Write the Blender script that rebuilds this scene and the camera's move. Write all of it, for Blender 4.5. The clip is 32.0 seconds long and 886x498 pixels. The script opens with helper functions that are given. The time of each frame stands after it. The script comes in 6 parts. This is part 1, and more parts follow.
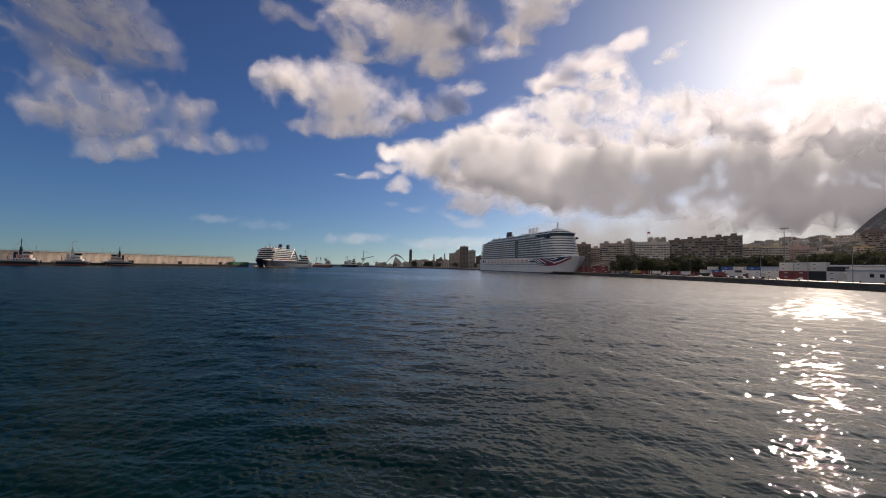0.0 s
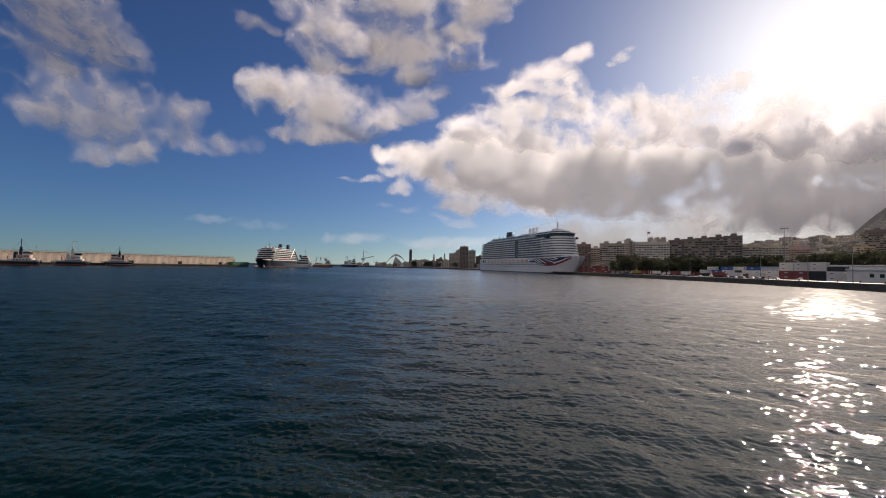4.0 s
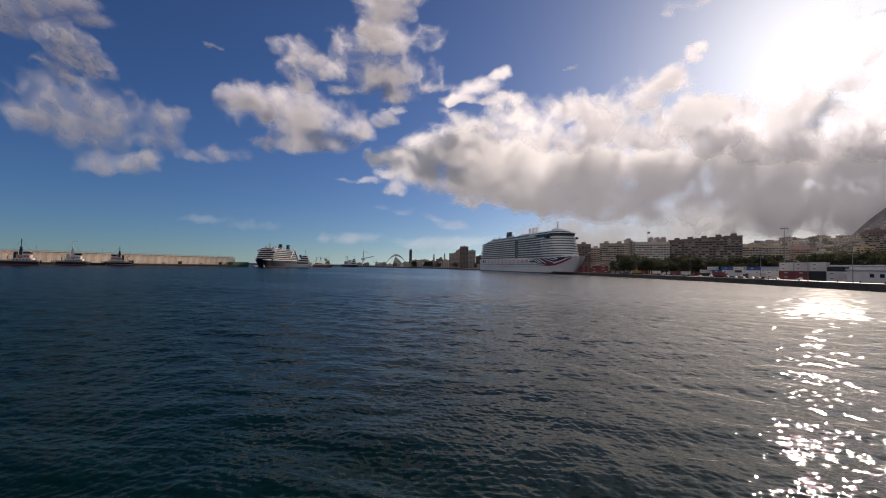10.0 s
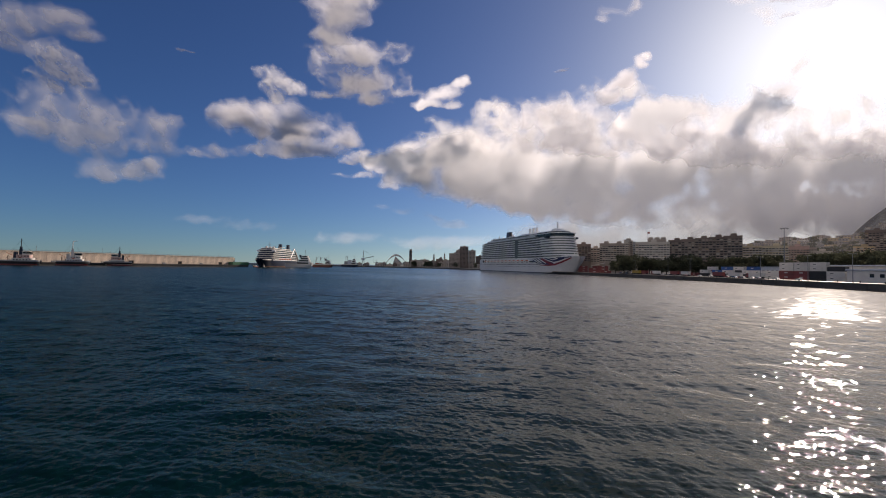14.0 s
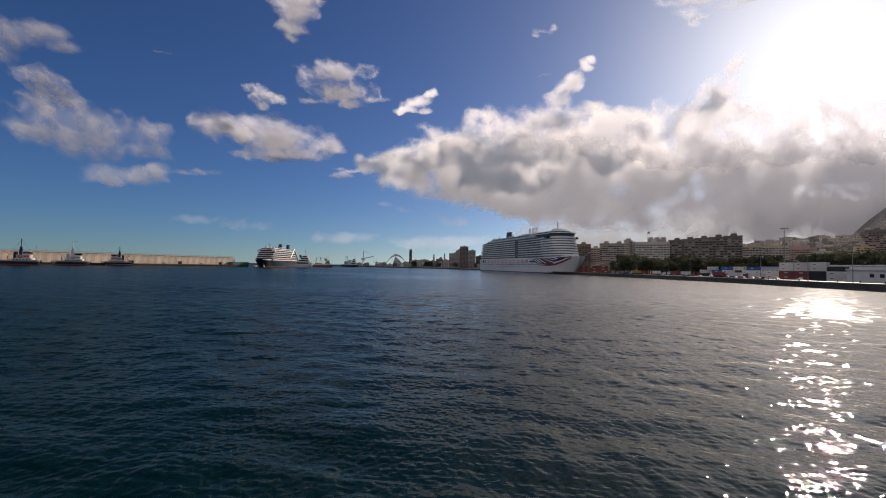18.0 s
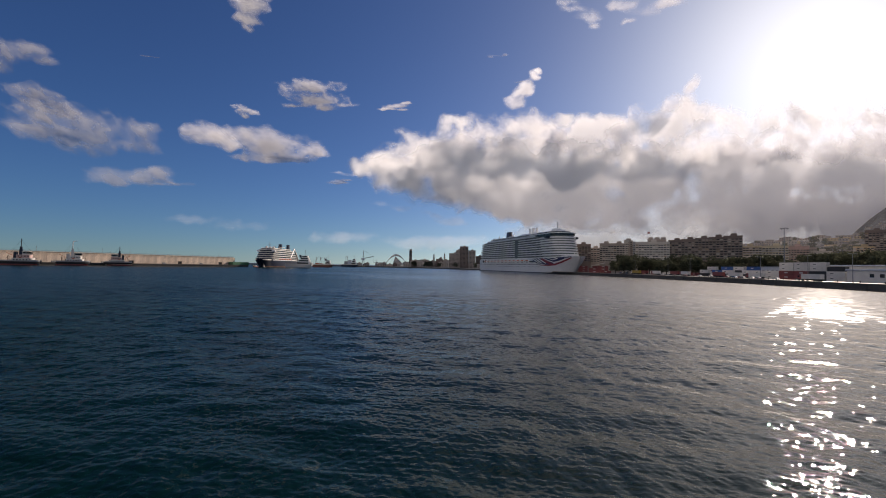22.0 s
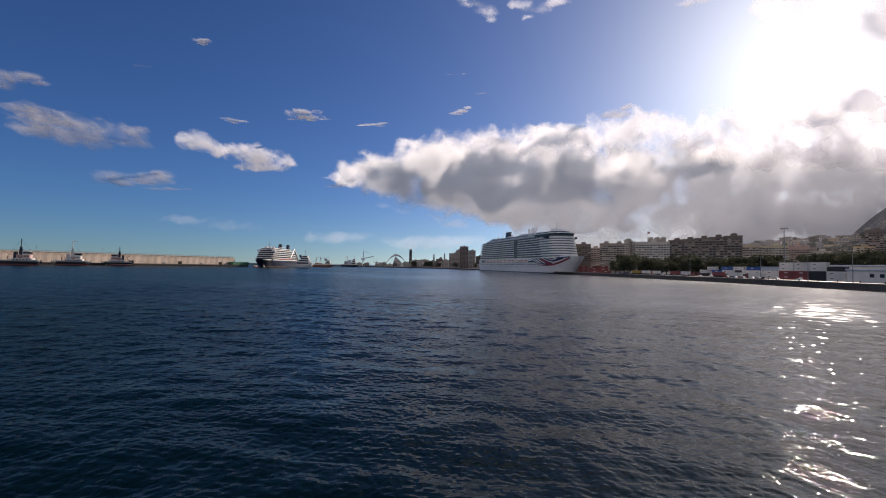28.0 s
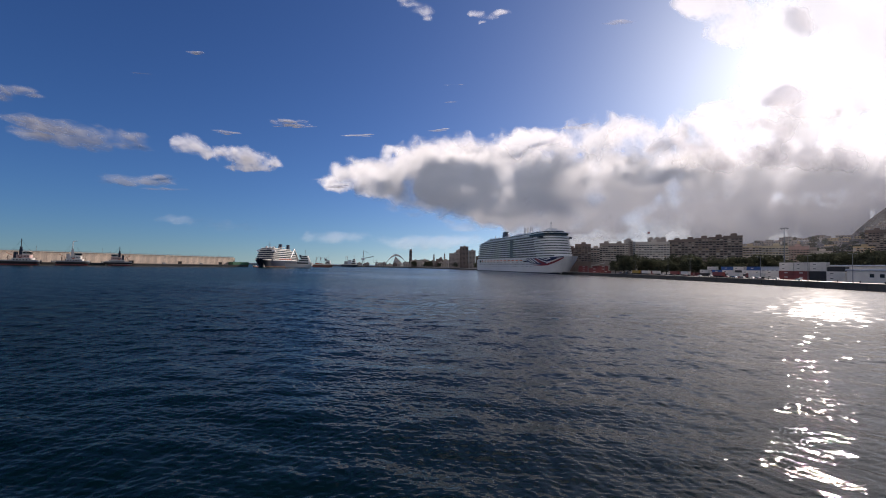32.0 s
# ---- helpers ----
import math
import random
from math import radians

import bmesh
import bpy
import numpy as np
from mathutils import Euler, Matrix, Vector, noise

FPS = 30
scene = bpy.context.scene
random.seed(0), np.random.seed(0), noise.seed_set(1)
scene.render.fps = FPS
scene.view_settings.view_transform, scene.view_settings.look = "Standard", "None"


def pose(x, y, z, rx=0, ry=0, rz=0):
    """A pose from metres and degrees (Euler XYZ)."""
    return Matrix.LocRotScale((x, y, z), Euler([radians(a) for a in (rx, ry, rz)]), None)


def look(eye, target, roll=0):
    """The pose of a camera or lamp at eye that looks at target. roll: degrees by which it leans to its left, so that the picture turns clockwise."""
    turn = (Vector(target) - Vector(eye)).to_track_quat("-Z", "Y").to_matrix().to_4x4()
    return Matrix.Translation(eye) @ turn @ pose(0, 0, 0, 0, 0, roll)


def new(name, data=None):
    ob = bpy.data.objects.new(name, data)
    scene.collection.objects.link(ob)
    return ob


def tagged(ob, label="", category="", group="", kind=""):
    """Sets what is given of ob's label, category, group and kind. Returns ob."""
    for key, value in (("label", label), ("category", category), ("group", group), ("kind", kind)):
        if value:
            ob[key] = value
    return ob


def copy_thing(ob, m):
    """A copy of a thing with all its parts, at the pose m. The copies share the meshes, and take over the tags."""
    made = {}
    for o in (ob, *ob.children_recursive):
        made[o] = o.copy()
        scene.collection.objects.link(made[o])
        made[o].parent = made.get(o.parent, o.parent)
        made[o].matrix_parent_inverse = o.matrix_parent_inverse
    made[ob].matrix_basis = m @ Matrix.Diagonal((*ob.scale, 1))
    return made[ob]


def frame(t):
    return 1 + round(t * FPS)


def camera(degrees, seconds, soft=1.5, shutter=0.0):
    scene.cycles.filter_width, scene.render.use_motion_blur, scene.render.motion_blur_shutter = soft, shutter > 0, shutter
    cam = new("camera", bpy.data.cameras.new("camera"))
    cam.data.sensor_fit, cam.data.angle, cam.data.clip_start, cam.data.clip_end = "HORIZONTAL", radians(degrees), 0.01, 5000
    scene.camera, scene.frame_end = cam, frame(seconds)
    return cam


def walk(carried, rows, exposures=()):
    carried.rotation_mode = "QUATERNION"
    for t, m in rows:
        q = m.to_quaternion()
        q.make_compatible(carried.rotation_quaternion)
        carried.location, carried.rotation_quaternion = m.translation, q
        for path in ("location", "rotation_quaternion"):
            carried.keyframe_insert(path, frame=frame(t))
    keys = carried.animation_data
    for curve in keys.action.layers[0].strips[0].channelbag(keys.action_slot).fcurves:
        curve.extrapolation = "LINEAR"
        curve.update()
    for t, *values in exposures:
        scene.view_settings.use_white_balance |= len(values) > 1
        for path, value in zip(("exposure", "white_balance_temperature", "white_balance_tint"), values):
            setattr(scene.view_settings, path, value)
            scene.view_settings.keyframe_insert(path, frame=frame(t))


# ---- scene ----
# Harbour bay seen from a low fixed viewpoint over open water: breakwater with tugs, moored ships,
# a large cruise ship on a quay, apartment blocks and hills, under drifting cumulus.
EYE = (0.0, 0.0, 7.3)
cam = camera(91.03, 32.0, soft=1.0)
CAM_POSE = pose(*EYE, 0, 0, 0) @ pose(0, 0, 0, 90 + 2.268, 0, 0) @ pose(0, 0, 0, 0, 0, 1.203)
walk(cam, [(0.0, CAM_POSE), (32.0, CAM_POSE)],
     exposures=[(0.0, 0.28, 8500, 10), (12.0, 0.20, 8150, 10), (20.0, 0.22, 8050, 10), (26.0, 0.26, 7950, 10), (28.0, 0.38, 7600, 10), (32.0, 0.38, 7400, 10)])

# ---- world, sun ----
SUN_AZ, SUN_EL = 41.4, 23.6
world = bpy.data.worlds.new("harbour_sky")
scene.world = world
world.use_nodes = True
wn = world.node_tree
add = wn.nodes.new("ShaderNodeVectorMath")
add.operation = "ADD"
# clear air and sea haze, each with its own tint; their sum is the sky
for slot, (air, dust, ozone, colour) in enumerate(((1.0, 0.0, 4.0, (0.40, 0.83, 1.56)), (0.0, 0.9, 0.0, (0.75, 0.86, 0.90)))):
    sky = wn.nodes.new("ShaderNodeTexSky")
    sky.sky_type = "NISHITA"
    sky.sun_disc = False
    sky.sun_elevation, sky.sun_rotation = radians(SUN_EL), radians(SUN_AZ)
    sky.air_density, sky.dust_density, sky.ozone_density = air, dust, ozone
    tint = wn.nodes.new("ShaderNodeVectorMath")
    tint.operation = "MULTIPLY"
    tint.inputs[1].default_value = colour
    wn.links.new(sky.outputs[0], tint.inputs[0])
    wn.links.new(tint.outputs[0], add.inputs[slot])
wn.links.new(add.outputs[0], wn.nodes["Background"].inputs[0])
wn.nodes["Background"].inputs[1].default_value = 0.041
sun = new("sun", bpy.data.lights.new("sun", "SUN"))
sun.data.energy, sun.data.angle, sun.data.color = 3.3, radians(0.6), (1.0, 0.93, 0.94)
SUN_DIR = Vector((math.sin(radians(SUN_AZ)) * math.cos(radians(SUN_EL)), math.cos(radians(SUN_AZ)) * math.cos(radians(SUN_EL)), math.sin(radians(SUN_EL))))
sun.matrix_world = look(SUN_DIR * 4000, (0, 0, 0))


# ---- materials ----
def mat(name, color, rough=0.7, metal=0.0, vary=0.12, scale=0.3, bump=0.0, fine=4.0, random_tint=0.0, island=0.0, spec=0.5):
    m = bpy.data.materials.new(name)
    m.use_nodes = True
    nt = m.node_tree
    b = nt.nodes["Principled BSDF"]
    b.inputs["Roughness"].default_value = rough
    b.inputs["Metallic"].default_value = metal
    b.inputs["Specular IOR Level"].default_value = spec
    tc = nt.nodes.new("ShaderNodeTexCoord")
    big, small = nt.nodes.new("ShaderNodeTexNoise"), nt.nodes.new("ShaderNodeTexNoise")
    big.inputs["Scale"].default_value, small.inputs["Scale"].default_value = scale, scale * fine * 3
    big.inputs["Detail"].default_value = small.inputs["Detail"].default_value = 4
    add = nt.nodes.new("ShaderNodeMath")
    add.operation = "ADD"
    for n, k in ((big, 0), (small, 1)):
        nt.links.new(tc.outputs["Object"], n.inputs["Vector"])
        nt.links.new(n.outputs["Fac"], add.inputs[k])
    rng = nt.nodes.new("ShaderNodeMapRange")
    rng.inputs["From Min"].default_value, rng.inputs["From Max"].default_value = 0.7, 1.3
    rng.inputs["To Min"].default_value, rng.inputs["To Max"].default_value = 1 - vary, 1 + vary
    nt.links.new(add.outputs[0], rng.inputs["Value"])
    out = rng.outputs[0]
    for node, sock, amount in (("ShaderNodeObjectInfo", "Random", random_tint), ("ShaderNodeNewGeometry", "Random Per Island", island)):
        if amount:
            oi, r2, mul = nt.nodes.new(node), nt.nodes.new("ShaderNodeMapRange"), nt.nodes.new("ShaderNodeMath")
            r2.inputs["To Min"].default_value, r2.inputs["To Max"].default_value = 1 - amount, 1 + amount
            nt.links.new(oi.outputs[sock], r2.inputs["Value"])
            mul.operation = "MULTIPLY"
            nt.links.new(out, mul.inputs[0])
            nt.links.new(r2.outputs[0], mul.inputs[1])
            out = mul.outputs[0]
    mix = nt.nodes.new("ShaderNodeVectorMath")
    mix.operation = "SCALE"
    mix.inputs[0].default_value = color
    nt.links.new(out, mix.inputs["Scale"])
    nt.links.new(mix.outputs[0], b.inputs["Base Color"])
    if bump:
        bp = nt.nodes.new("ShaderNodeBump")
        bp.inputs["Strength"].default_value, bp.inputs["Distance"].default_value = 0.6, bump
        nt.links.new(small.outputs["Fac"], bp.inputs["Height"])
        nt.links.new(bp.outputs[0], b.inputs["Normal"])
    return m


def water_material():
    m = bpy.data.materials.new("sea_water")
    m.use_nodes = True
    nt = m.node_tree
    nt.nodes.remove(nt.nodes["Principled BSDF"])
    deep, mix = nt.nodes.new("ShaderNodeBsdfDiffuse"), nt.nodes.new("ShaderNodeMixShader")
    # two sizes of slopes: calm facets that sparkle, and steep ripples that spread the light
    calm, steep_gloss, both = nt.nodes.new("ShaderNodeBsdfGlossy"), nt.nodes.new("ShaderNodeBsdfGlossy"), nt.nodes.new("ShaderNodeMixShader")
    calm.distribution = steep_gloss.distribution = "BECKMANN"
    both.inputs[0].default_value = 0.07
    nt.links.new(calm.outputs[0], both.inputs[1])
    nt.links.new(steep_gloss.outputs[0], both.inputs[2])
    deep.inputs["Color"].default_value = (0.0004, 0.0135, 0.0125, 1)
    # gloss by Fresnel; steep looks into the polarised sky return less than unpolarised light would
    fre, steep, amount = nt.nodes.new("ShaderNodeFresnel"), nt.nodes.new("ShaderNodeMapRange"), nt.nodes.new("ShaderNodeMath")
    fre.inputs["IOR"].default_value = 1.333
    steep.inputs["From Min"].default_value, steep.inputs["From Max"].default_value = 0.03, 0.45
    steep.inputs["To Min"].default_value, steep.inputs["To Max"].default_value = 0.66, 1.0
    amount.operation = "MULTIPLY"
    nt.links.new(fre.outputs[0], steep.inputs["Value"])
    nt.links.new(fre.outputs[0], amount.inputs[0])
    nt.links.new(steep.outputs[0], amount.inputs[1])
    # the steepest glances only ever meet wave faces turned to the viewer
    cap = nt.nodes.new("ShaderNodeMath")
    cap.operation = "SMOOTH_MIN"
    cap.inputs[2].default_value = 0.1
    nt.links.new(amount.outputs[0], cap.inputs[0])
    # less mirroring towards the left: the sky's uneven light put into the water
    uneven, dull = nt.nodes.new("ShaderNodeAttribute"), nt.nodes.new("ShaderNodeMath")
    uneven.attribute_name = "left_dim"
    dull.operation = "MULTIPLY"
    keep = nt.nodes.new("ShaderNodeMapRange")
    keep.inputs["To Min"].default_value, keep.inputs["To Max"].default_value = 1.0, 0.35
    nt.links.new(uneven.outputs["Fac"], keep.inputs["Value"])
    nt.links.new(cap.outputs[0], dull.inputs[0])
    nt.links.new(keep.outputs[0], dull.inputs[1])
    nt.links.new(dull.outputs[0], mix.inputs[0])
    nt.links.new(deep.outputs[0], mix.inputs[1])
    nt.links.new(both.outputs[0], mix.inputs[2])
    nt.links.new(mix.outputs[0], nt.nodes["Material Output"].inputs["Surface"])
    # beyond the reach of the modelled wavelets their slopes live on as roughness
    far = nt.nodes.new("ShaderNodeAttribute")
    far.attribute_name = "unresolved"
    for low, high, reach, socket in ((0.05, 0.262, 0.12, calm.inputs["Roughness"]), (0.64, 0.72, 1.0, steep_gloss.inputs["Roughness"]), (0.92, 0.86, 1.0, cap.inputs[1])):
        rr = nt.nodes.new("ShaderNodeMapRange")
        rr.inputs["From Max"].default_value = reach
        rr.inputs["To Min"].default_value, rr.inputs["To Max"].default_value = low, high
        nt.links.new(far.outputs["Fac"], rr.inputs["Value"])
        nt.links.new(rr.outputs[0], socket)
    tc, ripple = nt.nodes.new("ShaderNodeTexCoord"), nt.nodes.new("ShaderNodeMapRange")
    ripple.inputs["To Min"].default_value, ripple.inputs["To Max"].default_value = 1.0, 0.2
    ripple.inputs["From Max"].default_value = 0.13
    nt.links.new(far.outputs["Fac"], ripple.inputs["Value"])
    prev = None
    for scale, dist, stretch in ((0.5, 0.04, 0.4), (1.4, 0.03, 0.4), (4.0, 0.016, 0.45), (9.0, 0.006, 0.5)):
        mp, n, bp = nt.nodes.new("ShaderNodeMapping"), nt.nodes.new("ShaderNodeTexNoise"), nt.nodes.new("ShaderNodeBump")
        mp.inputs["Rotation"].default_value = (0, 0, radians(-25))
        mp.inputs["Scale"].default_value = (stretch, 1, 1)
        nt.links.new(tc.outputs["Object"], mp.inputs["Vector"])
        nt.links.new(mp.outputs[0], n.inputs["Vector"])
        n.inputs["Scale"].default_value, n.inputs["Detail"].default_value, n.inputs["Roughness"].default_value = scale, 1, 0.5
        bp.inputs["Distance"].default_value = dist
        nt.links.new(ripple.outputs[0], bp.inputs["Strength"])
        nt.links.new(n.outputs["Fac"], bp.inputs["Height"])
        if prev:
            nt.links.new(prev.outputs[0], bp.inputs["Normal"])
        prev = bp
    for node in (deep, calm, steep_gloss, fre):
        nt.links.new(prev.outputs[0], node.inputs["Normal"])
    return m


def cloud_material(name, thick, seed, passes, white, soft, rim, size):
    """Scattering vapour: thin vapour passes sunlight through, deep vapour only returns what falls on its near side; the
    depth attribute bakes in self-shade.
    """
    m = bpy.data.materials.new(name)
    m.use_nodes = True
    nt = m.node_tree
    nt.nodes.clear()
    out = nt.nodes.new("ShaderNodeOutputMaterial")
    at = nt.nodes.new("ShaderNodeAttribute")
    at.attribute_name = "vapour"
    tc = nt.nodes.new("ShaderNodeTexCoord")
    n = nt.nodes.new("ShaderNodeTexNoise")
    n.inputs["Scale"].default_value, n.inputs["Detail"].default_value, n.inputs["Roughness"].default_value = 0.013, 6, 0.58
    mp = nt.nodes.new("ShaderNodeMapping")
    mp.inputs["Location"].default_value = (seed * 913.0, seed * 377.0, 0)
    mp.inputs["Scale"].default_value = (1 / size, 1 / size, 1 / size)
    nt.links.new(tc.outputs["Object"], mp.inputs["Vector"])
    nt.links.new(mp.outputs[0], n.inputs["Vector"])
    ma = nt.nodes.new("ShaderNodeMath")
    ma.operation = "MULTIPLY_ADD"
    ma.inputs[1].default_value, ma.inputs[2].default_value = 0.66, -0.33
    nt.links.new(n.outputs["Fac"], ma.inputs[0])
    dens = nt.nodes.new("ShaderNodeMath")
    dens.operation = "ADD"
    nt.links.new(at.outputs["Fac"], dens.inputs[0])
    nt.links.new(ma.outputs[0], dens.inputs[1])
    alpha = nt.nodes.new("ShaderNodeMapRange")
    alpha.interpolation_type = "SMOOTHSTEP"
    alpha.inputs["From Min"].default_value, alpha.inputs["From Max"].default_value = -0.15, soft
    alpha.inputs["To Max"].default_value = thick
    nt.links.new(dens.outputs[0], alpha.inputs["Value"])
    dp = nt.nodes.new("ShaderNodeAttribute")
    dp.attribute_name = "depth"
    deep = nt.nodes.new("ShaderNodeMapRange")
    deep.interpolation_type = "SMOOTHSTEP"
    deep.inputs["From Min"].default_value, deep.inputs["From Max"].default_value = 0.1, 0.85
    deep.inputs["To Min"].default_value, deep.inputs["To Max"].default_value = rim, passes
    nt.links.new(dp.outputs["Fac"], deep.inputs["Value"])
    dif, tra, tp = nt.nodes.new("ShaderNodeBsdfDiffuse"), nt.nodes.new("ShaderNodeBsdfTranslucent"), nt.nodes.new("ShaderNodeBsdfTransparent")
    dif.inputs["Color"].default_value = (white * 0.92, white * 0.92, white * 0.92, 1)
    tra.inputs["Color"].default_value = (white, white * 0.985, white, 1)
    mx, mx2 = nt.nodes.new("ShaderNodeMixShader"), nt.nodes.new("ShaderNodeMixShader")
    nt.links.new(deep.outputs[0], mx.inputs[0])
    nt.links.new(dif.outputs[0], mx.inputs[1])
    nt.links.new(tra.outputs[0], mx.inputs[2])
    nt.links.new(alpha.outputs[0], mx2.inputs[0])
    nt.links.new(tp.outputs[0], mx2.inputs[1])
    nt.links.new(mx.outputs[0], mx2.inputs[2])
    nt.links.new(mx2.outputs[0], out.inputs["Surface"])
    return m


M_WATER = water_material()
M_CONC = mat("weathered_concrete", (0.70, 0.56, 0.44), 0.9, 0, 0.42, 0.11, 0.05, random_tint=0.10)
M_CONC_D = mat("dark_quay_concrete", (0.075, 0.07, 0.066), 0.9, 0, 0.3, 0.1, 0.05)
M_ASPH = mat("worn_asphalt", (0.06, 0.06, 0.06), 0.42, 0, 0.3, 0.05, 0.02, spec=0.5)
M_SHIPW = mat("white_ship_paint", (0.76, 0.755, 0.745), 0.35, 0, 0.06, 0.05)
# greyer than the upper works: the flank's shade is put into this colour
M_SHIPH = mat("white_hull_paint_with_shade", (0.60, 0.60, 0.62), 0.35, 0, 0.08, 0.03)
M_LRED = mat("deep_red_livery_paint", (0.24, 0.025, 0.04), 0.4, 0, 0.12, 0.1)
M_SHIPG = mat("pale_grey_ship_paint", (0.55, 0.58, 0.62), 0.4, 0, 0.08, 0.05)
M_GLASS = mat("dark_tinted_glass", (0.012, 0.018, 0.022), 0.2, 0, 0.3, 0.4, random_tint=0.4)
# dark balcony tones with the shade of the decks put into their colour
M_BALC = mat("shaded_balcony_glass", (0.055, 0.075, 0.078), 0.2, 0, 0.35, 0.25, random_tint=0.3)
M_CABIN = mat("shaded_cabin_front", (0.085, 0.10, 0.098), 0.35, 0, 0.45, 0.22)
M_ROSE = mat("faded_rosy_paint", (0.62, 0.42, 0.37), 0.5, 0, 0.15, 0.2)
M_NAVY = mat("navy_hull_paint", (0.012, 0.018, 0.04), 0.35, 0, 0.2, 0.05)
M_BLACK = mat("black_rubber", (0.015, 0.015, 0.016), 0.8, 0, 0.3, 0.5)
M_RED = mat("red_paint", (0.24, 0.05, 0.045), 0.45, 0, 0.2, 0.2, random_tint=0.15)
M_ORANGE = mat("orange_paint", (0.50, 0.11, 0.04), 0.5, 0, 0.2, 0.2, random_tint=0.15)
M_BLUE = mat("blue_paint", (0.03, 0.10, 0.28), 0.45, 0, 0.2, 0.2, random_tint=0.15)
M_WHITE = mat("white_paint", (0.66, 0.62, 0.575), 0.5, 0, 0.12, 0.2, random_tint=0.06)
M_GREY = mat("grey_paint", (0.30, 0.31, 0.32), 0.5, 0, 0.15, 0.2, random_tint=0.1)
M_STEEL = mat("galvanised_steel", (0.22, 0.23, 0.24), 0.45, 0.6, 0.15, 0.4)
M_RUST = mat("rust_brown_steel", (0.16, 0.08, 0.05), 0.8, 0, 0.3, 0.3)
M_SLATE = mat("slate_grey_paint", (0.035, 0.034, 0.034), 0.6, 0, 0.25, 0.2, random_tint=0.2)
M_YELLOWP = mat("yellow_paint", (0.42, 0.27, 0.04), 0.5, 0, 0.2, 0.2)
M_GREENP = mat("green_paint", (0.04, 0.16, 0.08), 0.5, 0, 0.2, 0.2)


# ---- geometry helpers ----
def mesh_arrays(name, verts, quads, smooth=False):
    me = bpy.data.meshes.new(name)
    verts, quads = np.asarray(verts, np.float32), np.asarray(quads, np.int32)
    me.vertices.add(len(verts))
    me.vertices.foreach_set("co", verts.ravel())
    k = quads.shape[1]
    me.loops.add(quads.size)
    me.loops.foreach_set("vertex_index", quads.ravel())
    me.polygons.add(len(quads))
    me.polygons.foreach_set("loop_start", np.arange(0, quads.size, k, dtype=np.int32))
    me.polygons.foreach_set("loop_total", np.full(len(quads), k, np.int32))
    me.update(calc_edges=True)
    if smooth:
        me.polygons.foreach_set("use_smooth", np.ones(len(quads), bool))
    return me


def finish(bm, name, material, smooth=False):
    me = bpy.data.meshes.new(name)
    bm.normal_update()
    bm.to_mesh(me)
    bm.free()
    me.materials.append(material)
    if smooth:
        me.polygons.foreach_set("use_smooth", np.ones(len(me.polygons), bool))
    return me


def part(name, bm, material, parent, label="", m=None, smooth=False):
    """One mesh object under a thing or part. bm may be a mesh that several parts share."""
    me = bm if isinstance(bm, bpy.types.Mesh) else finish(bm, name, material, smooth)
    ob = new(name, me)
    ob.parent = parent
    if m is not None:
        ob.matrix_basis = m
    return tagged(ob, label)


def thing(name, m, label, category, group="", kind=""):
    ob = new(name)
    ob.empty_display_size = 1.0
    ob.matrix_basis = m
    return tagged(ob, label, category, group, kind)


def box(bm, x0, x1, y0, y1, z0, z1, bevel=0.0):
    r = bmesh.ops.create_cube(bm, size=1.0)
    for v in r["verts"]:
        v.co = Vector(((x0 + x1) / 2 + v.co.x * (x1 - x0), (y0 + y1) / 2 + v.co.y * (y1 - y0), (z0 + z1) / 2 + v.co.z * (z1 - z0)))
    if bevel:
        es = list({e for v in r["verts"] for e in v.link_edges})
        bmesh.ops.bevel(bm, geom=es, offset=bevel, segments=2, affect="EDGES")
    return r["verts"]


def boxes(*dims, bevel=0.0):
    bm = bmesh.new()
    for d in dims:
        box(bm, *d, bevel=bevel)
    return bm


def tube(bm, p, q, r0, r1=None, n=8, caps=True):
    p, q = Vector(p), Vector(q)
    r1 = r0 if r1 is None else r1
    r = bmesh.ops.create_cone(bm, cap_ends=caps, segments=n, radius1=r0, radius2=r1, depth=(q - p).length)
    m = Matrix.Translation((p + q) / 2) @ (q - p).to_track_quat("Z", "Y").to_matrix().to_4x4()
    bmesh.ops.transform(bm, matrix=m, verts=r["verts"])


def tubes(*rods, n=8):
    bm = bmesh.new()
    for p, q, r in rods:
        tube(bm, p, q, r, n=n)
    return bm


def ball(c, r, sx=1, sy=1, sz=1, u=12, v=8):
    bm = bmesh.new()
    bmesh.ops.create_uvsphere(bm, u_segments=u, v_segments=v, radius=r)
    for w in bm.verts:
        w.co = Vector((c[0] + w.co.x * sx, c[1] + w.co.y * sy, c[2] + w.co.z * sz))
    return bm


def prism(bm, outline, z0, z1, inset=0.0, shift=0.0):
    """Upright prism over a closed outline of (x, y); the top may be drawn in and shifted along x."""
    cx = sum(p[0] for p in outline) / len(outline)
    lo = [bm.verts.new((x, y, z0)) for x, y in outline]
    hi = [bm.verts.new((x - inset * (1 if x > cx else -1) + shift, y - inset * (1 if y > 0 else -1 if y < 0 else 0), z1)) for x, y in outline]
    n = len(outline)
    for i in range(n):
        bm.faces.new((lo[i], lo[(i + 1) % n], hi[(i + 1) % n], hi[i]))
    bm.faces.new(hi)
    bm.faces.new(lo[::-1])


